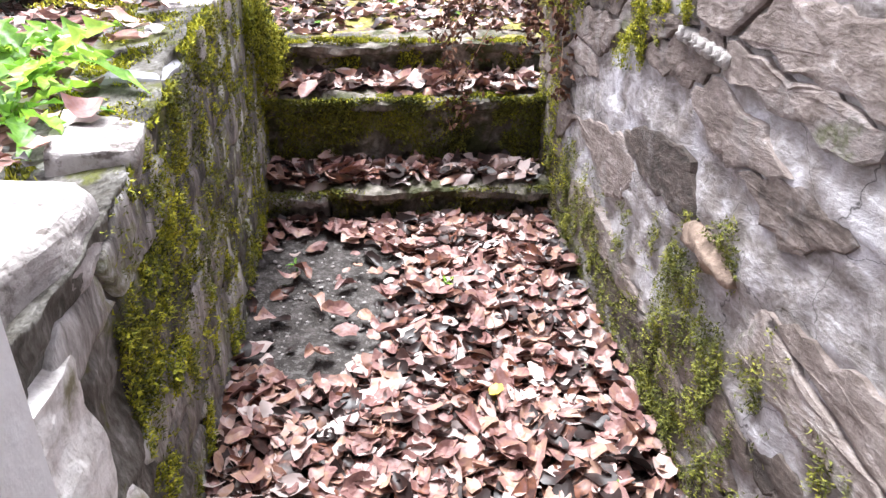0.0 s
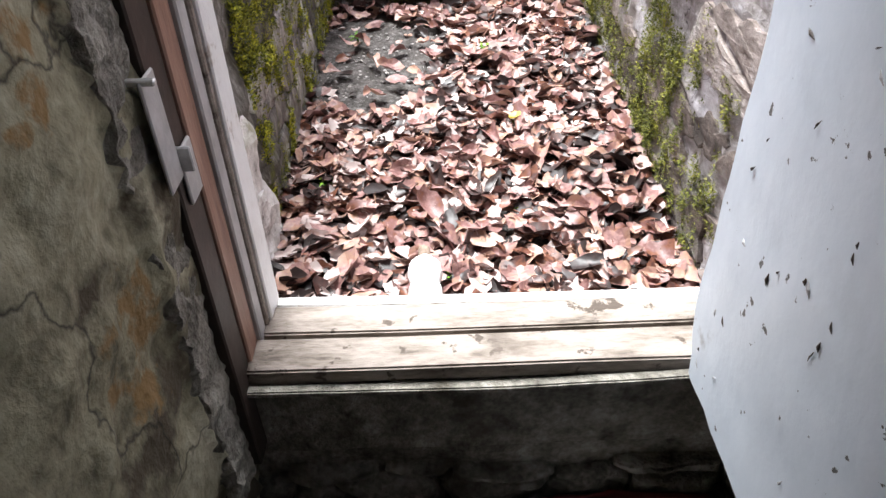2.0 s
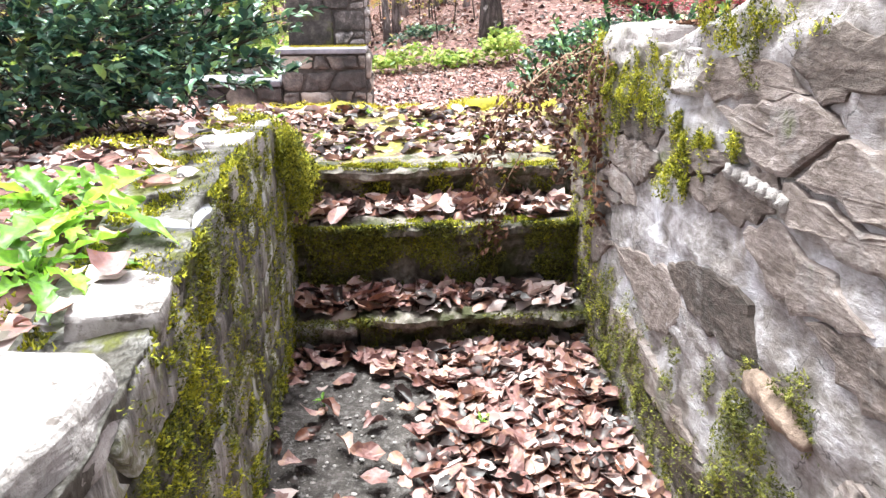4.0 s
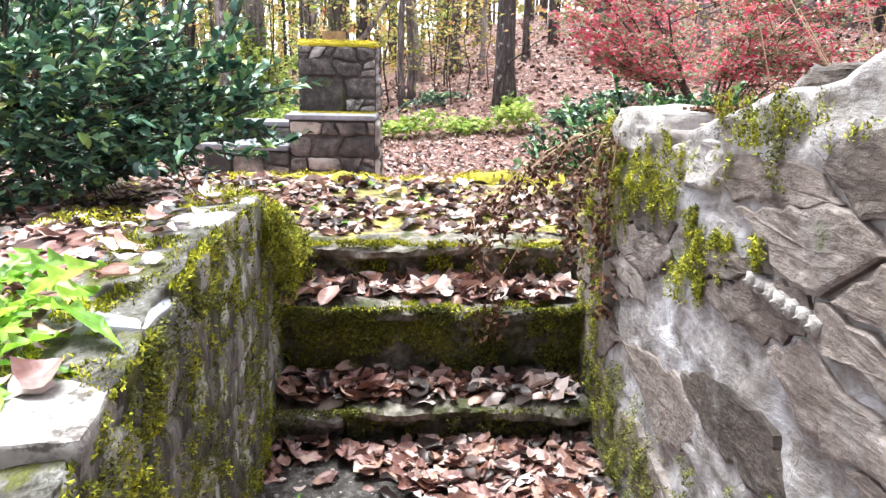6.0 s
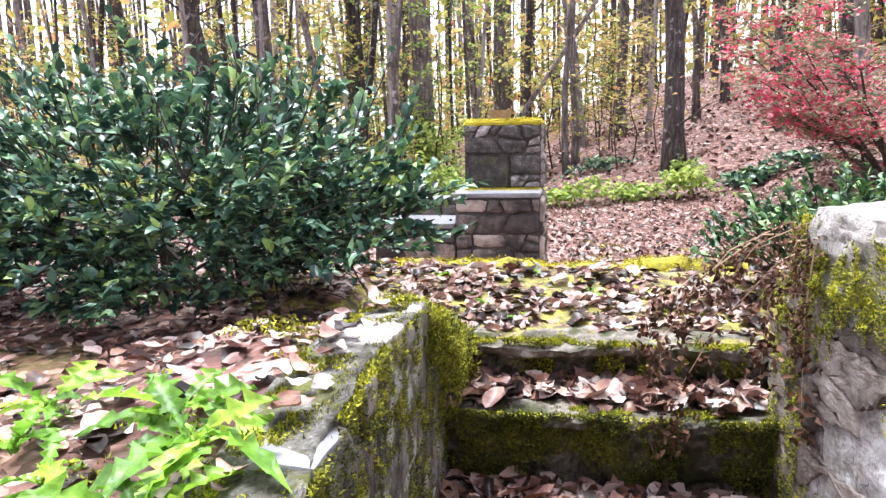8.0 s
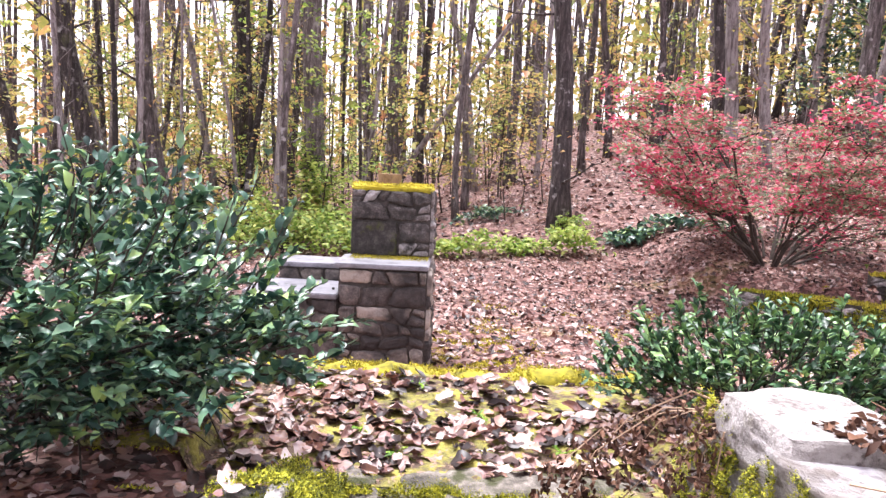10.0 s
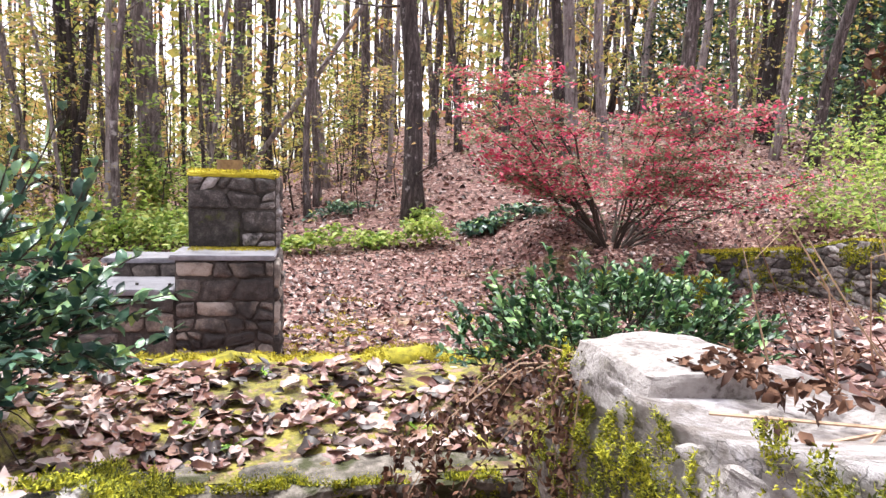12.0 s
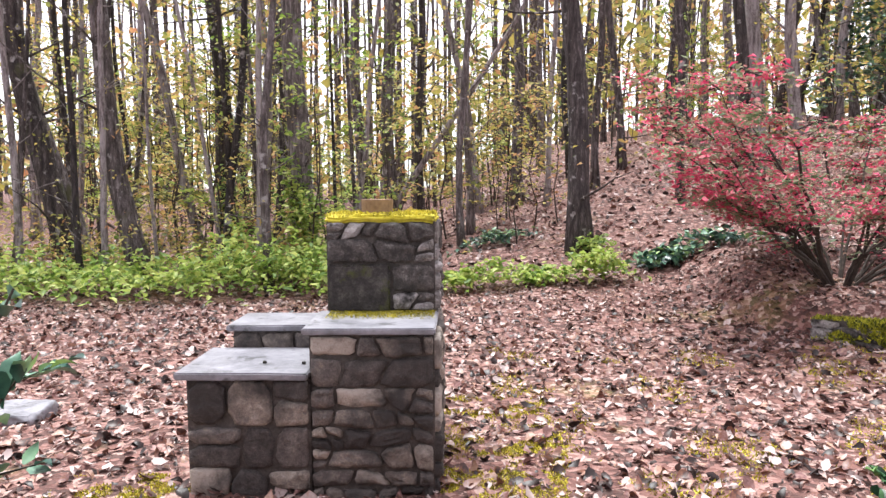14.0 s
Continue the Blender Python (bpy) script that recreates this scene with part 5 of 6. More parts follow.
undergrowth("undergrowth", "green leafy shrub by the garden wall", [(7.6, 7.6, 0.8, 0.6, 0.75, 900), (8.2, 8.0, 1.0, 0.8, 0.9, 900)], M_GREEN, 0.13, 64)
undergrowth("ivy", "green ivy climbing the lichened tree", [(-2.4, 16.4, 0.35, 0.3, 2.6, 500), (-2.0, 16.0, 0.6, 0.4, 1.6, 500), (-4.1, 17.8, 0.3, 0.3, 2.4, 320)], M_GREEN, 0.13, 65)


# ---- garden retaining wall with a raised bed ----
def dry_wall(name, pts, heights, label, seed):
    w = thing(name, label, "garden wall", (pts[0][0], pts[0][1], yard(*pts[0])))
    for (a, b, ha, hb) in zip(pts[:-1], pts[1:], heights[:-1], heights[1:]):
        A, B = Vector((*a, 0)), Vector((*b, 0))
        d = (B - A).normalized()
        out = d.cross(Vector((0, 0, 1)))
        zb = min(yard(*a), yard(*b)) - 0.15
        h = max(ha, hb)
        L = (B - A).length
        bm = bmesh.new()
        co = [A + out * -0.02, B + out * -0.02, B - out * 0.3, A - out * 0.3]
        lo = [bm.verts.new((p.x, p.y, zb)) for p in co]
        hi = [bm.verts.new((p.x, p.y, zb + 0.15 + hh)) for p, hh in zip(co, (ha, hb, hb, ha))]
        for k in range(4):
            bm.faces.new((lo[k], lo[(k + 1) % 4], hi[(k + 1) % 4], hi[k]))
        bm.faces.new(hi)
        bmesh.ops.recalc_face_normals(bm, faces=bm.faces[:])
        core = part("core", bm, M_CHIM_MORTAR, w)
        stones_on(core, "stone", voronoi(0, L, 0.05, 0.15 + h, 0.16, 2.4, 0, 0.012, seed), plane_m(A + Vector((0, 0, zb)), d, out), 0.04, M_CHIM_DARK, seed, lambda u, v: v < 0.12 + ha + (hb - ha) * u / L)
        rng = np.random.default_rng(seed)
        n = int(1500 * L)
        u = rng.uniform(0, 1, n)
        s = rng.uniform(-0.05, 0.3, n)
        P = np.array([A + (B - A) * a1 - out * b1 for a1, b1 in zip(u, s)])
        P[:, 2] = zb + 0.15 + ha + (hb - ha) * u + 0.01
        scatter("moss", BLADE, P, rng.uniform(0.02, 0.05, n), rng.uniform(0, 6.3, n), rng.normal(0, 0.5, n), rng.normal(0, 0.5, n), M_MOSS_YELLOW if seed % 2 else M_MOSS, w, "moss on the coping")
        n = int(2200 * L)
        u, v = rng.uniform(0, 1, n), rng.uniform(0, 1, n) ** 0.6
        P = np.array([A + (B - A) * a1 + out * 0.05 for a1 in u])
        P[:, 2] = zb + 0.15 + (ha + (hb - ha) * u) * v
        P = P[[fbm(p[0], p[1], p[2], 4) > 0.05 for p in P]]
        n = len(P)
        scatter("moss", BLADE, P, rng.uniform(0.03, 0.06, n), rng.uniform(0, 6.3, n), rng.normal(0, 0.8, n), rng.normal(0, 0.8, n), M_MOSS, w, "moss on the stones")
        seed += 1


dry_wall("garden_wall", [(4.5, 10.9), (5.15, 10.24), (5.8, 9.58)], [0.24, 0.29, 0.3], "low mossy dry-stone edging of the raised bed", 90)
dry_wall("garden_wall", [(6.35, 11.1), (7.62, 10.6), (7.7, 9.75), (7.62, 8.9)], [0.5, 0.62, 0.85, 0.88], "mossy dry-stone garden retaining wall", 95)


# ---- rocks ----
def rock(name, label, x0, x1, y0, y1, z0, z1, material, seed, rough=0.035, category="stone", turn=0.0):
    bm = bmesh.new()
    bmesh.ops.create_cube(bm, size=1)
    bmesh.ops.subdivide_edges(bm, edges=bm.edges[:], cuts=14, use_grid_fill=True)
    rr = random.Random(seed)
    cx, cy = (x0 + x1) / 2, (y0 + y1) / 2
    ca, sa = math.cos(turn), math.sin(turn)
    for v in bm.verts:
        c = v.co.copy()
        r = c.length
        c = c * (1 - 0.1 * smooth(0.62, 0.87, r))
        p = Vector((c.x * (x1 - x0), c.y * (y1 - y0), c.z * (z1 - z0)))
        q = p * 1.0
        p += Vector((fbm(q.x + seed, q.y, q.z, 5), fbm(q.x, q.y + seed, q.z, 5), 0.6 * fbm(q.x, q.y, q.z + seed, 5))) * rough
        p += Vector((fbm(q.x, q.y, q.z + seed, 16), fbm(q.x + seed, q.y, q.z, 16), fbm(q.x, q.y + seed, q.z, 16))) * rough * 0.18
        v.co = Vector((cx + p.x * ca - p.y * sa, cy + p.x * sa + p.y * ca, (z0 + z1) / 2 + p.z))
    return tagged(part(name, bm, material), label, category)


rock("coping_stone", "large pale weathered coping stone on the wall", -0.3, 0.275, 1.34, 1.86, 0.735, 0.845, M_PALE_ROCK, 1, 0.024)
rock("coping_stone", "pale grey coping stone half under leaves", 0.14, 0.29, 1.93, 2.13, 0.76, 0.85, M_PALE_ROCK, 2, 0.014, turn=0.1)
rock("coping_stone", "blue-grey slate coping stone", 0.15, 0.292, 2.24, 2.42, 0.815, 0.888, M_SLATE, 3, 0.012, turn=-0.08)
rock("coping_stone", "small pale coping stone", 0.17, 0.294, 2.5, 2.62, 0.85, 0.925, M_PALE_ROCK, 4, 0.014, turn=0.15)
rock("coping_stone", "pale flat coping stone edged with moss", 0.13, 0.288, 2.72, 2.98, 0.87, 0.95, M_PALE_ROCK, 5, 0.016, turn=-0.06)
rock("coping_stone", "dark mossy coping stone", 0.12, 0.285, 3.02, 3.2, 0.82, 0.92, M_WEST, 15, 0.018, turn=0.1)
rock("coping_stone", "large pale flat rock capping the wall end", 1.34, 1.66, 2.9, 3.24, 1.1, 1.222, M_PALE_ROCK, 6, 0.018, turn=0.06)
rock("coping_stone", "broken pale rock on the wall top", 1.35, 1.85, 2.4, 2.77, 1.08, 1.185, M_PALE_ROCK, 7, 0.05, turn=0.15)
rock("coping_stone", "grey rock on the wall top", 1.36, 1.9, 1.9, 2.3, 1.2, 1.34, M_SCHIST, 8, 0.05)
rock("wall_stone", "pale stone built into the wall beside the doorway", 0.12, 0.303, 1.31, 1.68, 0.22, 0.43, M_LIME, 9, 0.02)
rock("wall_stone", "pale stone built into the wall beside the doorway", 0.12, 0.3, 1.32, 1.62, 0.44, 0.715, M_LIME, 10, 0.02)
rock("wall_stone", "grey stone at the foot of the low wall", 0.12, 0.303, 1.33, 1.75, 0.0, 0.21, M_LIME, 19, 0.02)
rock("stone_slab", "flat grey stone slab lying in the leaves", -3.05, -2.5, 8.1, 8.5, -0.05, 0.07, M_SLATE, 11, 0.02)


# ---- moss ----
def moss(name, label, P, size, yaw, tilt, material, seed, category="moss"):
    rng = np.random.default_rng(seed)
    n = len(P)
    ob = scatter(name, BLADE, P, rng.uniform(size * 0.5, size * 1.4, n), yaw + rng.normal(0, 0.7, n), tilt + rng.normal(0, 0.75, n), rng.normal(0, 0.75, n), material)
    return tagged(ob, label, category, kind="stuff")


def wall_moss(x_face, sign, spots, material, size, seed, label):
    """Moss in ragged patches that thin out towards their rims."""
    rng = np.random.default_rng(seed)
    P = []
    for y, z, ry, rz, n in spots:
        for k in range(int(n * 4.5)):
            a, r = rng.uniform(0, 6.28), rng.uniform(0, 1) ** 0.5 * 1.25
            yy, zz = y + math.cos(a) * r * ry, z + math.sin(a) * r * rz
            if zz < 0.02 or rng.random() > smooth(0.25, 0.75, 2.0 * fbm(yy * 1.4, zz * 0.8, seed, 9) + 1.25 - 0.95 * r):
                continue
            lump = max(0.0, fbm(yy, zz, seed + 3, 13))
            P.append((x_face + sign * (rng.uniform(0.0, 0.012) + 0.03 * lump), yy, zz))
    moss("wall_moss", label, np.array(P), size, math.pi / 2 * sign, 0.75, material, seed)


def moss_film(x_face, sign, y0, y1, top, n, material, size, seed, label, thick):
    """Thin hanging moss over a whole wall face, in streaks; thick gives the likelihood by place."""
    rng = np.random.default_rng(seed)
    P = []
    for k in range(n):
        y = rng.uniform(y0, y1)
        z = rng.uniform(0.03, top(y) - 0.01)
        if rng.random() < smooth(0.3, 0.75, 1.9 * fbm(y * 1.5, z * 0.6, seed, 5) + 0.7 * fbm(y, z * 0.8, seed, 16) + thick(y, z)):
            P.append((x_face + sign * (rng.uniform(-0.004, 0.012) + 0.02 * max(0, fbm(y, z, seed, 15))), y, z))
    moss("wall_moss", label, np.array(P), size, math.pi / 2 * sign, 0.75, material, seed)


wall_moss(RX, -1, [(2.52, 0.95, 0.12, 0.08, 2600), (2.62, 1.14, 0.16, 0.05, 900), (2.3, 1.24, 0.22, 0.05, 1200), (2.8, 1.05, 0.1, 0.12, 700), (3.3, 0.75, 0.1, 0.38, 2600), (3.45, 0.5, 0.1, 0.35, 1500), (3.15, 0.35, 0.12, 0.2, 800), (2.62, 0.86, 0.1, 0.05, 400), (2.95, 1.02, 0.2, 0.12, 1500), (3.42, 0.85, 0.1, 0.15, 1200), (3.05, 1.0, 0.25, 0.1, 1500), (2.3, 1.0, 0.06, 0.03, 300), (3.2, 0.95, 0.15, 0.2, 1500)], M_MOSS, 0.009, 70, "yellow-green moss growing on the high stone wall")
wall_moss(RX, -1, [(2.05, 0.38, 0.24, 0.2, 3800), (1.95, 0.62, 0.08, 0.05, 300), (2.25, 1.18, 0.1, 0.05, 400), (2.5, 0.22, 0.5, 0.12, 2600), (1.8, 0.12, 0.4, 0.1, 1500), (2.9, 0.3, 0.3, 0.16, 1500), (2.15, 0.5, 0.06, 0.04, 250), (1.72, 0.45, 0.05, 0.12, 300)], M_DULL_MOSS, 0.0085, 71, "dark damp moss along the foot of the wall")
moss_film(LX, 1, 1.75, 3.7, coping_left, 150000, M_MOSS, 0.0095, 72, "yellow-green moss hanging on the low wall", lambda y, z: 0.22 + 0.38 * smooth(0.4, 0.85, z) + 0.4 * smooth(3.0, 3.4, y) * smooth(0.3, 0.6, z))
moss_film(LX, 1, 1.75, 3.7, coping_left, 80000, M_DULL_MOSS, 0.0095, 73, "dark damp moss on the low wall", lambda y, z: 0.3 + 0.25 * (1 - smooth(0.1, 0.5, z)))
wall_moss(LX, 1, [(1.92, 0.52, 0.13, 0.13, 1900), (2.05, 0.68, 0.12, 0.08, 800), (2.2, 0.42, 0.1, 0.16, 900), (1.82, 0.3, 0.06, 0.1, 350)], M_MOSS, 0.0095, 74, "thick bright moss below the coping")
moss_film(RX, -1, 1.5, 3.3, lambda y: 0.5, 70000, M_DULL_MOSS, 0.0085, 86, "thin green moss film along the foot of the high wall", lambda y, z: 0.5 + 0.3 * smooth(2.3, 3.0, y) - 0.9 * smooth(0.1, 0.4, z))


rng = np.random.default_rng(88)
n = 12000
P = np.stack([RX + rng.uniform(-0.01, 0.45, n), 3.565 + rng.uniform(0, 0.02, n), rng.uniform(0.66, 0.98, n)], 1)
P = P[[fbm(p[0], p[1], p[2], 6) > 0.06 and p[2] < coping_right(3.5) + 0.02 for p in P]]
moss("wall_moss", "moss on the end of the high wall", P, 0.01, np.full(len(P), math.pi), 0.75, M_MOSS, 89)


def flat_moss(label, region, n, material, size, seed, zf, gate=0.0, s=4):
    rng = np.random.default_rng(seed)
    P = []
    x0, x1, y0, y1 = region
    while len(P) < n:
        x, y = rng.uniform(x0, x1), rng.uniform(y0, y1)
        if fbm(x, y, seed, s) < gate:
            continue
        P.append((x, y, zf(x, y) - 0.002))
    moss("moss", label, np.array(P), size, rng.uniform(0, 6.3, n), 0.0, material, seed)


flat_moss("golden moss over the landing", (-0.5, 1.55, 3.72, 4.75), 17000, M_MOSS_YELLOW, 0.013, 75, ground_z, -0.08)
flat_moss("green moss over the landing", (-0.5, 1.55, 3.72, 4.75), 14000, M_MOSS, 0.013, 76, ground_z, 0.0)
flat_moss("moss around the foot of the fireplace", (0.5, 1.3, 6.7, 8.8), 14000, M_MOSS_YELLOW, 0.02, 77, ground_z, 0.02)
flat_moss("moss around the foot of the fireplace", (-1.7, -0.9, 6.3, 7.2), 6000, M_MOSS_YELLOW, 0.02, 78, ground_z, 0.0)
flat_moss("mossy patches among the yard's leaves", (0.9, 6.0, 5.4, 10.5), 20000, M_MOSS_YELLOW, 0.026, 79, ground_z, 0.14, 1.3)
flat_moss("moss between the coping stones", (0.1, 0.295, 1.9, 3.6), 9000, M_MOSS, 0.012, 83, lambda x, y: coping_left(y) - 0.006, 0.0, 9)
flat_moss("moss on the leafy bank", (-0.2, 0.28, 1.9, 3.7), 2600, M_MOSS, 0.013, 80, lambda x, y: max(ground_z(x, y), coping_left(y) - 0.02), 0.1)


def ledge():
    """A low ridge of golden moss along the far edge of the landing."""
    bm = bmesh.new()
    rows, n = [], 90
    for i in range(n + 1):
        x = -0.75 + 2.3 * i / n
        y0 = LEDGE_Y + 0.03 * fbm(x, 0, 2, 2)
        h = 0.02 + 0.06 * abs(fbm(x, 1, 2, 2.2)) + (0.03 if 0.98 < x < 1.5 else 0) * (1 - abs((x - 1.24) / 0.28))
        zb = 0.75
        row = []
        for k in range(9):
            a = math.pi * k / 8
            row.append(bm.verts.new((x, y0 - 0.08 * math.cos(a) + 0.02 * fbm(x, k, 0, 7), zb - 0.02 + h * math.sin(a) + 0.012 * fbm(x, k * 0.5, 3, 14))))
        rows.append(row)
    for i in range(n):
        for k in range(8):
            bm.faces.new((rows[i][k], rows[i + 1][k], rows[i + 1][k + 1], rows[i][k + 1]))
    bmesh.ops.recalc_face_normals(bm, faces=bm.faces[:])
    tops = [tuple(v.co) for r in rows for v in r[1:8]]
    ob = part("moss_ridge", bm, M_MOSS_YELLOW, shade=True)
    tagged(ob, "low ridge of bright golden moss along the landing's edge", "moss", kind="structure")
    rng = np.random.default_rng(9)
    P = np.array([tops[k] for k in rng.integers(0, len(tops), 16000)]) + rng.normal(0, 0.02, (16000, 3)) * (1, 1, 0.2)
    P = P[[fbm(p[0], p[1], 5, 6) > -0.12 for p in P]]
    moss("moss", "golden moss tufts on the ridge", P, 0.013, rng.uniform(0, 6.3, len(P)), 0.2, M_MOSS_YELLOW, 81)


ledge()


def riser_moss():
    rng = np.random.default_rng(82)
    for (y, z0, z1, n, mt) in ((STEP_Y[0], 0.1, 0.24, 5000, M_DULL_MOSS), (STEP_Y[1], 0.26, 0.52, 24000, M_DULL_MOSS), (STEP_Y[1], 0.34, 0.525, 7000, M_MOSS), (STEP_Y[2], 0.54, 0.69, 13000, M_MOSS)):
        x = rng.uniform(LX, RX, n)
        z = z1 - (z1 - z0) * rng.uniform(0, 1, n) ** 1.6
        P = np.stack([x, y - 0.012 + 0.05 * np.clip((z1 - z) / (z1 - z0), 0, 1) + rng.uniform(-0.012, 0.012, n), z], 1)
        keep = np.array([fbm(a, b * 0.6, y + n, 8) > (0.12 if mt is M_MOSS else -0.08) for a, b in zip(x, z)])
        P = P[keep]
        moss("step_moss", "moss covering the step's riser", P, 0.012, np.zeros(len(P)), 0.9, mt, int(y * 100) + n)
    # the mossy corner where the low wall meets the top step
    n = 26000
    y, u = rng.uniform(3.12, 3.72, n), rng.uniform(0, 1, n)
    hang = np.array([0.16 + 0.3 * abs(fbm(a, 0, 4, 7)) + 0.12 * fbm(a, 2, 4, 22) for a in y])
    top = np.array([coping_left(a) for a in y]) + 0.015
    over = np.clip(u * 3, 0, 1)
    x = 0.12 + 0.185 * over + 0.05 * np.sin(np.clip((u - 0.3) * 4.5, 0, 3.14)) + np.array([0.03 * fbm(a, b, 6, 9) for a, b in zip(y, u)])
    z = top + 0.02 * np.sin(over * 3.14) - hang * np.clip((u - 0.3) / 0.7, 0, 1)
    P = np.stack([x, y, z], 1) + rng.normal(0, 0.008, (n, 3))
    P = P[[fbm(p[0], p[1], p[2], 9) > -0.22 for p in P]]
    moss("moss", "thick ragged moss hanging over the corner of the steps", P, 0.0115, np.full(len(P), math.pi / 2), 0.55, M_MOSS, 84)


riser_moss()
flat_moss("moss on the edge of the top step", (LX, RX, STEP_Y[2] - 0.005, STEP_Y[2] + 0.14), 9000, M_MOSS, 0.012, 92, lambda x, y: 0.672, -0.08, 7)
flat_moss("moss on the edge of the middle step", (LX, RX, STEP_Y[1] - 0.005, STEP_Y[1] + 0.09), 3500, M_MOSS, 0.011, 93, lambda x, y: 0.517, 0.1, 7)

# chimney moss
rng = np.random.default_rng(85)
n = 5000
P = np.stack([rng.uniform(-0.2, 0.475, n), rng.uniform(7.44, 7.98, n), 1.53 + rng.uniform(-0.02, 0.02, n)], 1)
scatter("moss", BLADE, P, rng.uniform(0.01, 0.024, n), rng.uniform(0, 6.3, n), rng.normal(0.1, 0.9, n), rng.normal(0, 0.9, n), M_MOSS_YELLOW, fireplace)
n = 3500
x = rng.uniform(-0.17, 0.47, n)
P = np.stack([x, 7.45 - rng.uniform(0, 1, n) ** 1.5 * 0.28 * (0.5 + 0.5 * rng.uniform(0, 1, n)), np.full(n, 0.946)], 1)
scatter("moss", BLADE, P, rng.uniform(0.008, 0.016, n), rng.uniform(0, 6.3, n), rng.normal(0.1, 0.9, n), rng.normal(0, 0.9, n), M_MOSS_YELLOW, fireplace)


# ---- small plants ----
def jagged(width, bend, seed, pairs=6):
    """A long lobed leaf with backward teeth, length 1 along y, growing wider to a blunt tip."""
    rr = random.Random(seed)
    V, F = [], []
    n = pairs * 2 + 2
    for i in range(n + 1):
        u = i / n
        w = width * 0.5 * (0.14 + 0.86 * smooth(0.05, 0.75, u)) * (1 - smooth(0.82, 1.02, u))
        w *= 1.25 * rr.uniform(0.85, 1.15) if i % 2 else 0.55
        z = bend * u * u + 0.3 * u
        e = 0.05 * math.sin(i * 2.3 + seed)
        V += [(-w, u - 0.5 - 0.03 * (i % 2), z + w * 0.5 + e), (-w * 0.5, u - 0.5, z + w * 0.1), (0, u - 0.5, z - 0.012), (w * 0.5, u - 0.5, z + w * 0.1), (w, u - 0.5 - 0.03 * (i % 2), z + w * 0.5 - e)]
    for i in range(n):
        for k in range(4):
            a = i * 5 + k
            F += [(a, a + 1, a + 6), (a, a + 6, a + 5)]
    return np.array(V), np.array(F)


TOOTHED = [jagged(w, b, 60 + i) for i, (w, b) in enumerate(((0.26, -0.8), (0.31, -0.6), (0.22, -1.05), (0.28, -0.4)))]


def rosette(x, y, z, leaves, length, seed, label):
    t = thing("weed", label, "plant", (x, y, z), group="broad-leaved weeds")
    rr = random.Random(seed)
    for i in range(leaves):
        a = 2 * math.pi * i / leaves + rr.uniform(-0.4, 0.4)
        ln = length * rr.uniform(0.6, 1.15)
        up = rr.uniform(0.15, 0.9)
        v, f = TOOTHED[(i + seed) % 4]
        m = Matrix.Translation((x, y, z)) @ pose(0, 0, 0, 0, 0, math.degrees(a)) @ pose(0, 0, 0, math.degrees(up), rr.uniform(-25, 25), 0) @ Matrix.Diagonal((ln, ln, ln, 1)) @ Matrix.Translation((0, 0.5, 0.1))
        place("leaf", raw_mesh("leaf", [m @ Vector(p) for p in v], [tuple(int(k) for k in q) for q in f]), M_WEED, t, shade=True)


for i, (x, y, n, ln) in enumerate(((0.06, 2.08, 12, 0.17), (0.03, 2.3, 12, 0.2), (-0.07, 2.42, 10, 0.18), (-0.2, 2.2, 7, 0.14), (-0.42, 2.5, 9, 0.16), (-0.34, 2.3, 8, 0.14))):
    rosette(x, y, max(bank(x, y), 0.83) + 0.005, n, ln, i + 1, "bright green broad-leaved weed growing on the wall top" if x > 0.05 else "bright green broad-leaved weed on the leafy bank" if x > -0.2 else "green broad-leaved weed among fallen leaves")
for i, (x, y) in enumerate(((1.18, 1.95), (1.25, 2.3), (0.95, 1.8), (1.22, 2.62), (0.4, 1.95), (0.42, 2.9), (0.75, 1.55), (0.9, 2.75))):
    rosette(x, y, floor_z(x, y) + 0.015, 9, 0.035, 20 + i, "tiny green seedling among the leaves")
for i, (x, y) in enumerate(((0.35, 4.1), (0.8, 4.3), (1.1, 4.0), (0.1, 4.5), (0.55, 4.55), (0.5, 3.95))):
    rosette(x, y, ground_z(x, y) + 0.01, 7, 0.06, 40 + i, "small green weed on the mossy landing")


def frond(pts, r, n, size, seed):
    """A drooping dead frond: stalk points and curled leaflets."""
    rng = np.random.default_rng(seed)
    V, F = tube(pts, [r * (1 - 0.8 * i / (len(pts) - 1)) for i in range(len(pts))], 4)
    pv = np.array([tuple(p) for p in pts])
    u = rng.uniform(0.25, 1, n) * (len(pts) - 1)
    i0 = np.minimum(u.astype(int), len(pts) - 2)
    P = pv[i0] + (pv[i0 + 1] - pv[i0]) * (u - i0)[:, None] + rng.normal(0, size * 0.75, (n, 3)) * (0.4 + np.abs(np.sin(u * 5 + seed)))[:, None] - (0, 0, size * 0.5)
    return (V, F), P


def dead_ferns(name, label, bases, seed, n=150, size=0.035, material=None):
    t = thing(name, label, "dead plant", bases[0][0])
    for k, pts in enumerate(bases):
        fine = []
        for a, b, c in zip(pts[:-1], pts[1:], pts[2:] + [pts[-1]]):
            A, B, C = Vector(a), Vector(b), Vector(c)
            fine += [A.lerp(B, s) for s in (0, 0.33, 0.66)]
        fine.append(Vector(pts[-1]))
        raw, P = frond(fine, 0.0035, n, size, seed + k)
        st = place("stalk", raw_mesh("stalk", *raw), M_STRAW if material is None else material, t)
        if n:
            rng = np.random.default_rng(seed + k)
            scatter("foliage", TINY, P, rng.uniform(size * 0.5, size * 1.2, n), rng.uniform(0, 6.3, n), rng.normal(0, 0.9, n), rng.normal(0, 0.9, n), M_DEAD, st)


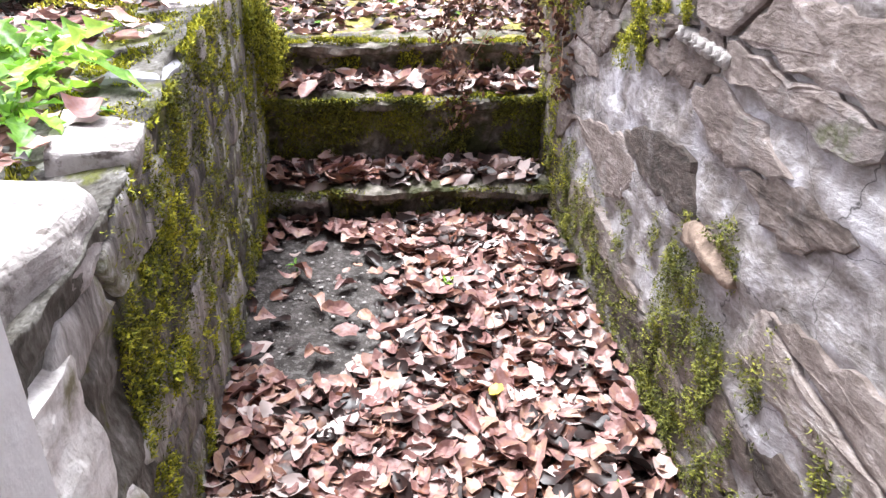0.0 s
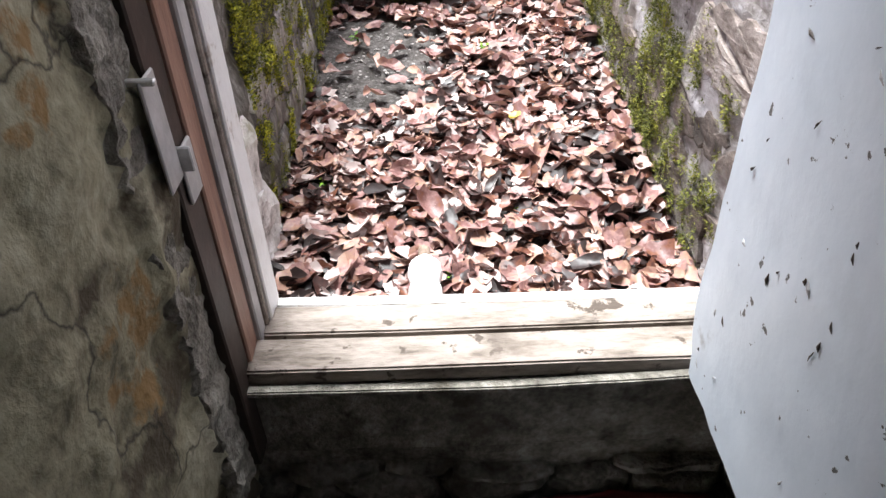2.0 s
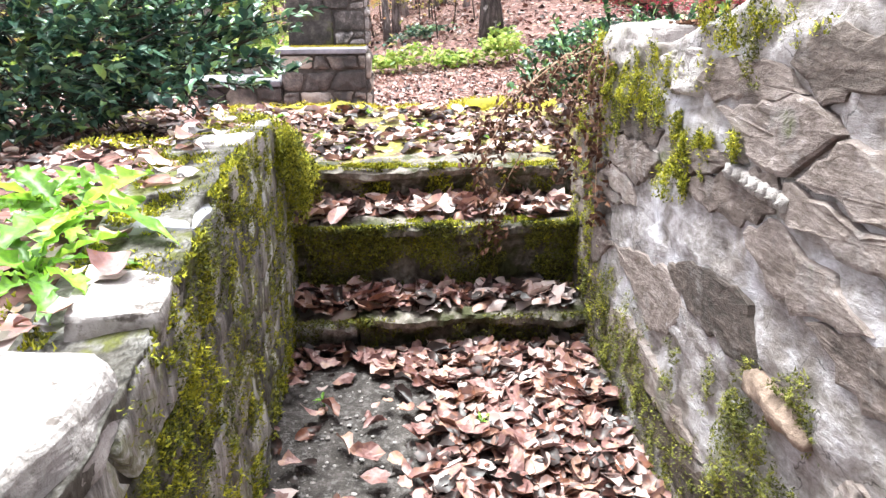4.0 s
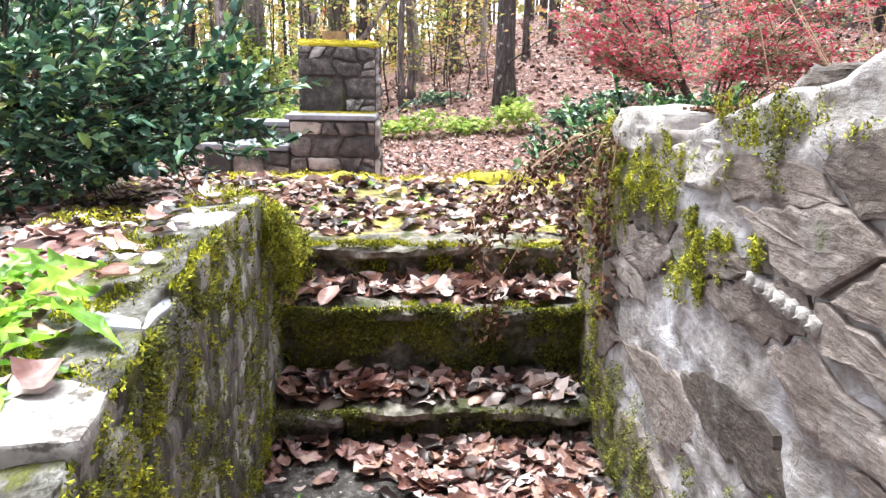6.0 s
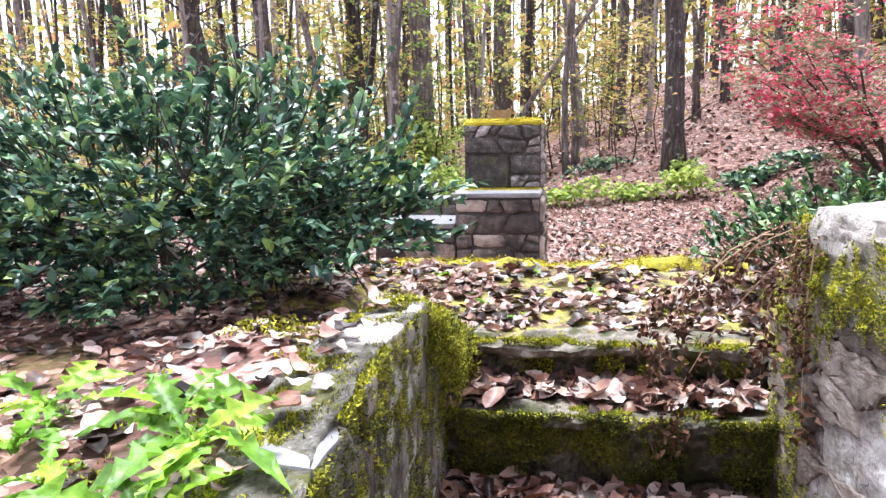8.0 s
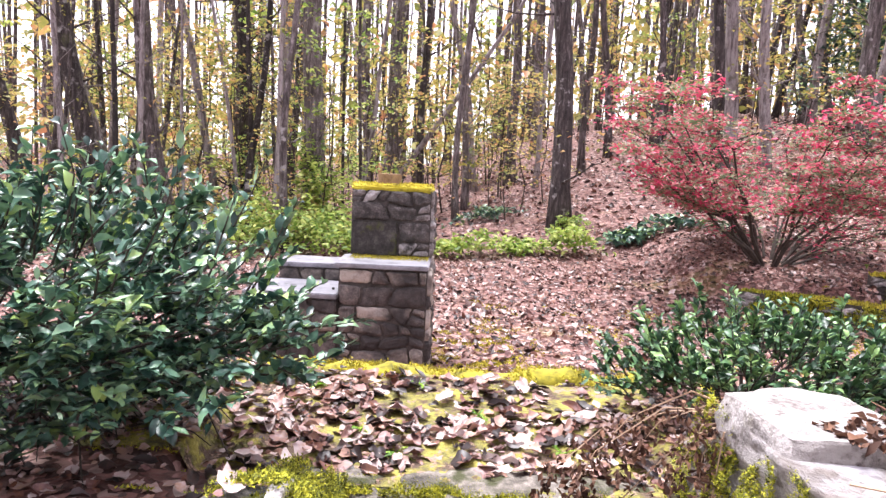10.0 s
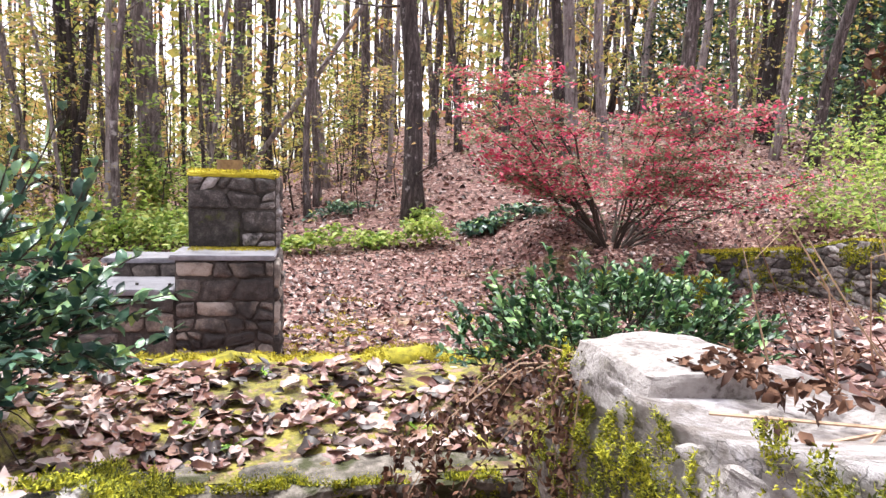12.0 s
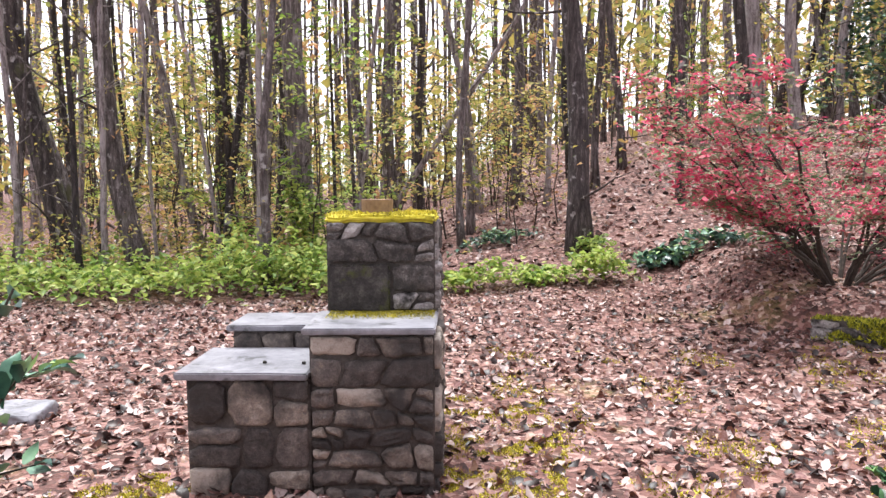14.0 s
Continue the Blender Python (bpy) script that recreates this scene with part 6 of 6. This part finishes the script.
dead_ferns("dead_fern", "withered brown fern hanging over the wall above the steps",
           [[(1.42, 3.35, 1.12), (1.25, 3.36, 1.12), (1.08, 3.38, 0.98), (0.98, 3.38, 0.78), (0.97, 3.36, 0.6)],
            [(1.42, 3.3, 1.12), (1.28, 3.3, 1.05), (1.13, 3.33, 0.85), (1.02, 3.35, 0.62), (0.99, 3.36, 0.45)],
            [(1.42, 3.25, 1.13), (1.31, 3.24, 1.12), (1.25, 3.26, 0.95), (1.24, 3.27, 0.72)],
            [(1.43, 3.15, 1.14), (1.325, 3.14, 1.14), (1.305, 3.13, 0.95), (1.31, 3.12, 0.6)],
            [(1.42, 3.4, 1.1), (1.3, 3.45, 1.08), (1.12, 3.5, 1.0), (0.98, 3.5, 0.86), (0.92, 3.5, 0.72)],
            [(1.45, 3.3, 1.14), (1.36, 3.28, 1.17), (1.22, 3.3, 1.1), (1.12, 3.33, 0.93)], [(1.45, 3.2, 1.16), (1.36, 3.2, 1.18), (1.31, 3.22, 1.05), (1.3, 3.22, 0.82)], [(1.43, 3.4, 1.12), (1.34, 3.42, 1.15), (1.18, 3.44, 1.06), (1.06, 3.44, 0.9), (1.03, 3.42, 0.76)]], 500, 150, 0.028)
dead_ferns("dead_fern", "tall withered brown fern with curled fronds",
           [[(2.15, 3.05, 1.1), (2.16, 3.06, 1.5), (2.22, 3.08, 1.9), (2.24, 3.1, 2.2), (2.3, 3.1, 2.32)], [(2.12, 3.0, 1.1), (2.1, 3.0, 1.5), (2.04, 3.0, 1.85), (1.96, 3.0, 1.95), (1.9, 3.0, 1.82)],
            [(2.16, 3.02, 1.1), (2.14, 3.0, 1.35), (2.06, 2.98, 1.62), (1.98, 2.98, 1.66)], [(2.2, 3.0, 1.1), (2.24, 3.0, 1.6), (2.24, 3.0, 2.0), (2.16, 3.0, 2.15), (2.08, 3.0, 2.05)],
            [(2.18, 3.1, 1.1), (2.3, 3.1, 1.6), (2.36, 3.1, 2.0), (2.44, 3.1, 2.1)],
            [(2.2, 3.06, 1.1), (2.22, 3.06, 1.6), (2.2, 3.04, 1.9), (2.1, 3.04, 1.92), (2.05, 3.04, 1.7)], [(2.18, 3.06, 1.1), (2.22, 3.06, 1.5), (2.28, 3.04, 1.75), (2.36, 3.04, 1.7), (2.38, 3.04, 1.5)], [(2.22, 3.04, 1.2), (2.26, 3.04, 1.8), (2.32, 3.04, 2.2), (2.4, 3.04, 2.45)]], 520, 420, 0.025)
dead_ferns("dry_stalks", "bare dry straw-coloured stalks leaning over the rocks",
           [[(1.95, 3.1, 1.1), (1.9, 3.1, 1.35), (1.8, 3.12, 1.5), (1.72, 3.12, 1.42)], [(1.98, 2.95, 1.1), (1.92, 2.95, 1.4), (1.86, 2.96, 1.58)], [(2.05, 2.9, 1.1), (2.0, 2.9, 1.3), (1.9, 2.9, 1.47), (1.82, 2.9, 1.45)], [(1.85, 3.2, 1.1), (1.72, 3.2, 1.5)],
            [(1.5, 2.6, 1.2), (1.8, 2.62, 1.23), (2.1, 2.75, 1.3)], [(1.45, 2.5, 1.19), (1.75, 2.7, 1.24), (2.0, 2.9, 1.25)], [(1.6, 2.45, 1.19), (1.8, 2.75, 1.25), (1.95, 3.0, 1.22)], [(1.4, 2.75, 1.2), (1.7, 2.5, 1.24), (2.1, 2.45, 1.26)]], 540, 0, 0.03)

# ---- withered bits lying on the capping rocks ----
rng = np.random.default_rng(321)
n = 700
P = np.stack([1.42 + rng.uniform(0, 0.5, n), 2.45 + rng.uniform(0, 0.62, n), np.full(n, 1.225)], 1)
P = P[[fbm(a, b, 7, 6) > 0.02 + 0.35 * (1.75 - a) for a, b, _ in P]]
n = len(P)
tagged(scatter("dead_litter", TINY, P, rng.uniform(0.015, 0.045, n), rng.uniform(0, 6.3, n), rng.normal(0, 0.7, n), rng.normal(0, 0.7, n), M_DEAD), "dark withered leaf scraps on the wall's capping rocks", "litter", kind="stuff")
for k in range(60):
    a, b, ln = rng.uniform(0, 6.3), rng.uniform(-0.15, 0.35), rng.uniform(0.15, 0.4)
    x, y = rng.uniform(1.8, 2.4), rng.uniform(2.3, 3.2)
    V, F = tube([(x, y, 1.13), (x + math.cos(a) * ln * 0.5, y + math.sin(a) * ln * 0.5, 1.16 + b * 0.2), (x + math.cos(a) * ln, y + math.sin(a) * ln, 1.16 + b)], [0.003, 0.0025, 0.0015], 4)
    tagged(place("twig", raw_mesh("twig", V, F), M_DEAD if k % 3 else M_STRAW), "thin dead twig on the bank beside the wall", "twig", "dead twigs")

# ---- loose things ----
bottle = thing("plastic_bottle", "white plastic bottle lying among leaves by the sill", "bottle", (0.68, 1.45, 0.03))
prof = [(1.3, 0.01), (1.305, 0.036), (1.34, 0.038), (1.355, 0.035), (1.37, 0.038), (1.43, 0.039), (1.455, 0.033), (1.465, 0.034), (1.49, 0.041), (1.515, 0.039), (1.53, 0.03), (1.537, 0.018), (1.56, 0.013)]
V, F = tube([(0.69 - (y - 1.33) * 0.02, y, 0.07) for y, r in prof], [r for y, r in prof], 18)
place("body", raw_mesh("body", V, F), M_WHITE, bottle, shade=True)
V, F = tube([(0.685, 1.555, 0.07), (0.684, 1.585, 0.075)], [0.015, 0.014], 12)
place("cap", raw_mesh("cap", V, F), M_BROWN_STONE, bottle, "pale brown cap")
rr = random.Random(4)
for i in range(220):
    if i < 140:
        x, y = 0.5 + rr.gauss(0, 0.13), 2.72 + rr.gauss(0, 0.25)
    else:
        x, y = rr.uniform(LX + 0.03, RX - 0.05), rr.uniform(1.4, 3.15)
    if not LX < x < RX or y > 3.18:
        continue
    s = rr.uniform(0.003, 0.009)
    bm = bmesh.new()
    bmesh.ops.create_icosphere(bm, subdivisions=1, radius=s)
    for v in bm.verts:
        v.co *= rr.uniform(0.75, 1.2)
        v.co.z *= 0.7
        v.co += Vector((x, y, floor_z(x, y) + s * 0.3))
    part("pebble", bm, M_PALE_ROCK, sunken_path)
# single leaves on top of the litter
rr = random.Random(6)
LEAF_MESHES = [raw_mesh("fallen_leaf", v * 0.078, [tuple(int(k) for k in q) for q in f]) for v, f in WITHERED]
for i in range(300):
    x, y = rr.uniform(LX + 0.05, RX - 0.05), rr.uniform(1.36, 3.18)
    if ((x - 0.5) / 0.2) ** 2 + ((y - 2.75) / 0.36) ** 2 < 1 and rr.random() < 0.8:
        continue
    s = rr.uniform(0.7, 1.35)
    place("fallen_leaf", LEAF_MESHES[i % 9], M_LEAF, sunken_path, m=Matrix.Translation((x, y, floor_z(x, y) + rr.uniform(0.026, 0.045))) @ pose(0, 0, 0, rr.gauss(0, 15), rr.gauss(0, 15), rr.uniform(0, 360)) @ Matrix.Diagonal((s, s, s, 1)))
place("fallen_leaf", raw_mesh("fallen_leaf", DRY[3][0] * 0.06, [tuple(int(k) for k in q) for q in DRY[3][1]]), M_LEAF_YELLOW, sunken_path, "yellow leaf", m=Matrix.Translation((0.962, 2.215, 0.095)) @ pose(0, 0, 0, 8, 10, 150))

# ---- stones of the side walls ----
rr = random.Random(77)
stones_on(wall_east, "stone", [p for p in voronoi(-3.54, -1.3, 0.0, 1.42, 0.19, 3.2, 0.0, 0.022, 21, 1.0) if rr.random() < 0.72], plane_m((RX, 0, 0), (0, -1, 0), (-1, 0, 0)), 0.009, M_SCHIST, 21, lambda u, v: v < coping_right(-u) - 0.04 and not (-2.2 < u < -1.8 and 0.5 < v < 0.68), 0.01, 0.001, ragged=0.012, shade=False)
stones_on(wall_east, "stone", [[(-2.13, 0.56), (-2.0, 0.545), (-1.91, 0.56), (-1.905, 0.58), (-1.97, 0.605), (-2.1, 0.615), (-2.14, 0.59)]], plane_m((RX, 0, 0), (0, -1, 0), (-1, 0, 0)), 0.024, M_BROWN_STONE, 5, None, 0.014, 0.004, "brown stone jutting from the wall", 0.006)
stones_on(wall_west, "stone", voronoi(1.3, 3.7, 0.0, 0.95, 0.17, 2.6, 0.0, 0.014, 22, 1.0), plane_m((LX, 0, 0), (0, 1, 0), (1, 0, 0)), 0.01, M_WEST, 22, lambda u, v: v < coping_left(u) - 0.05 and (u > 1.74 or v > 0.68), 0.012, 0.004, ragged=0.008)
stones_on(sill_wall, "stone", voronoi(0.33, 1.28, FLOOR_IN, -0.1, 0.15, 1.6, 0.0, 0.016, 23), plane_m((0, 1.10, 0), (1, 0, 0), (0, -1, 0)), 0.03, M_UNDER, 23)
rr = random.Random(9)
for i in range(7):
    poly = [(-2.31 + i * 0.034 + rr.uniform(0, 0.008) + a, 0.945 - i * 0.002 + b) for a, b in ((0, 0), (0.024, -0.003), (0.024, 0.022), (0.002, 0.028))]
    stones_on(wall_east, "stone_chip", [poly], plane_m((RX - 0.015, 0, 0), (0, -1, 0), (-1, 0, 0)), 0.008, M_PALE_ROCK, 30 + i)
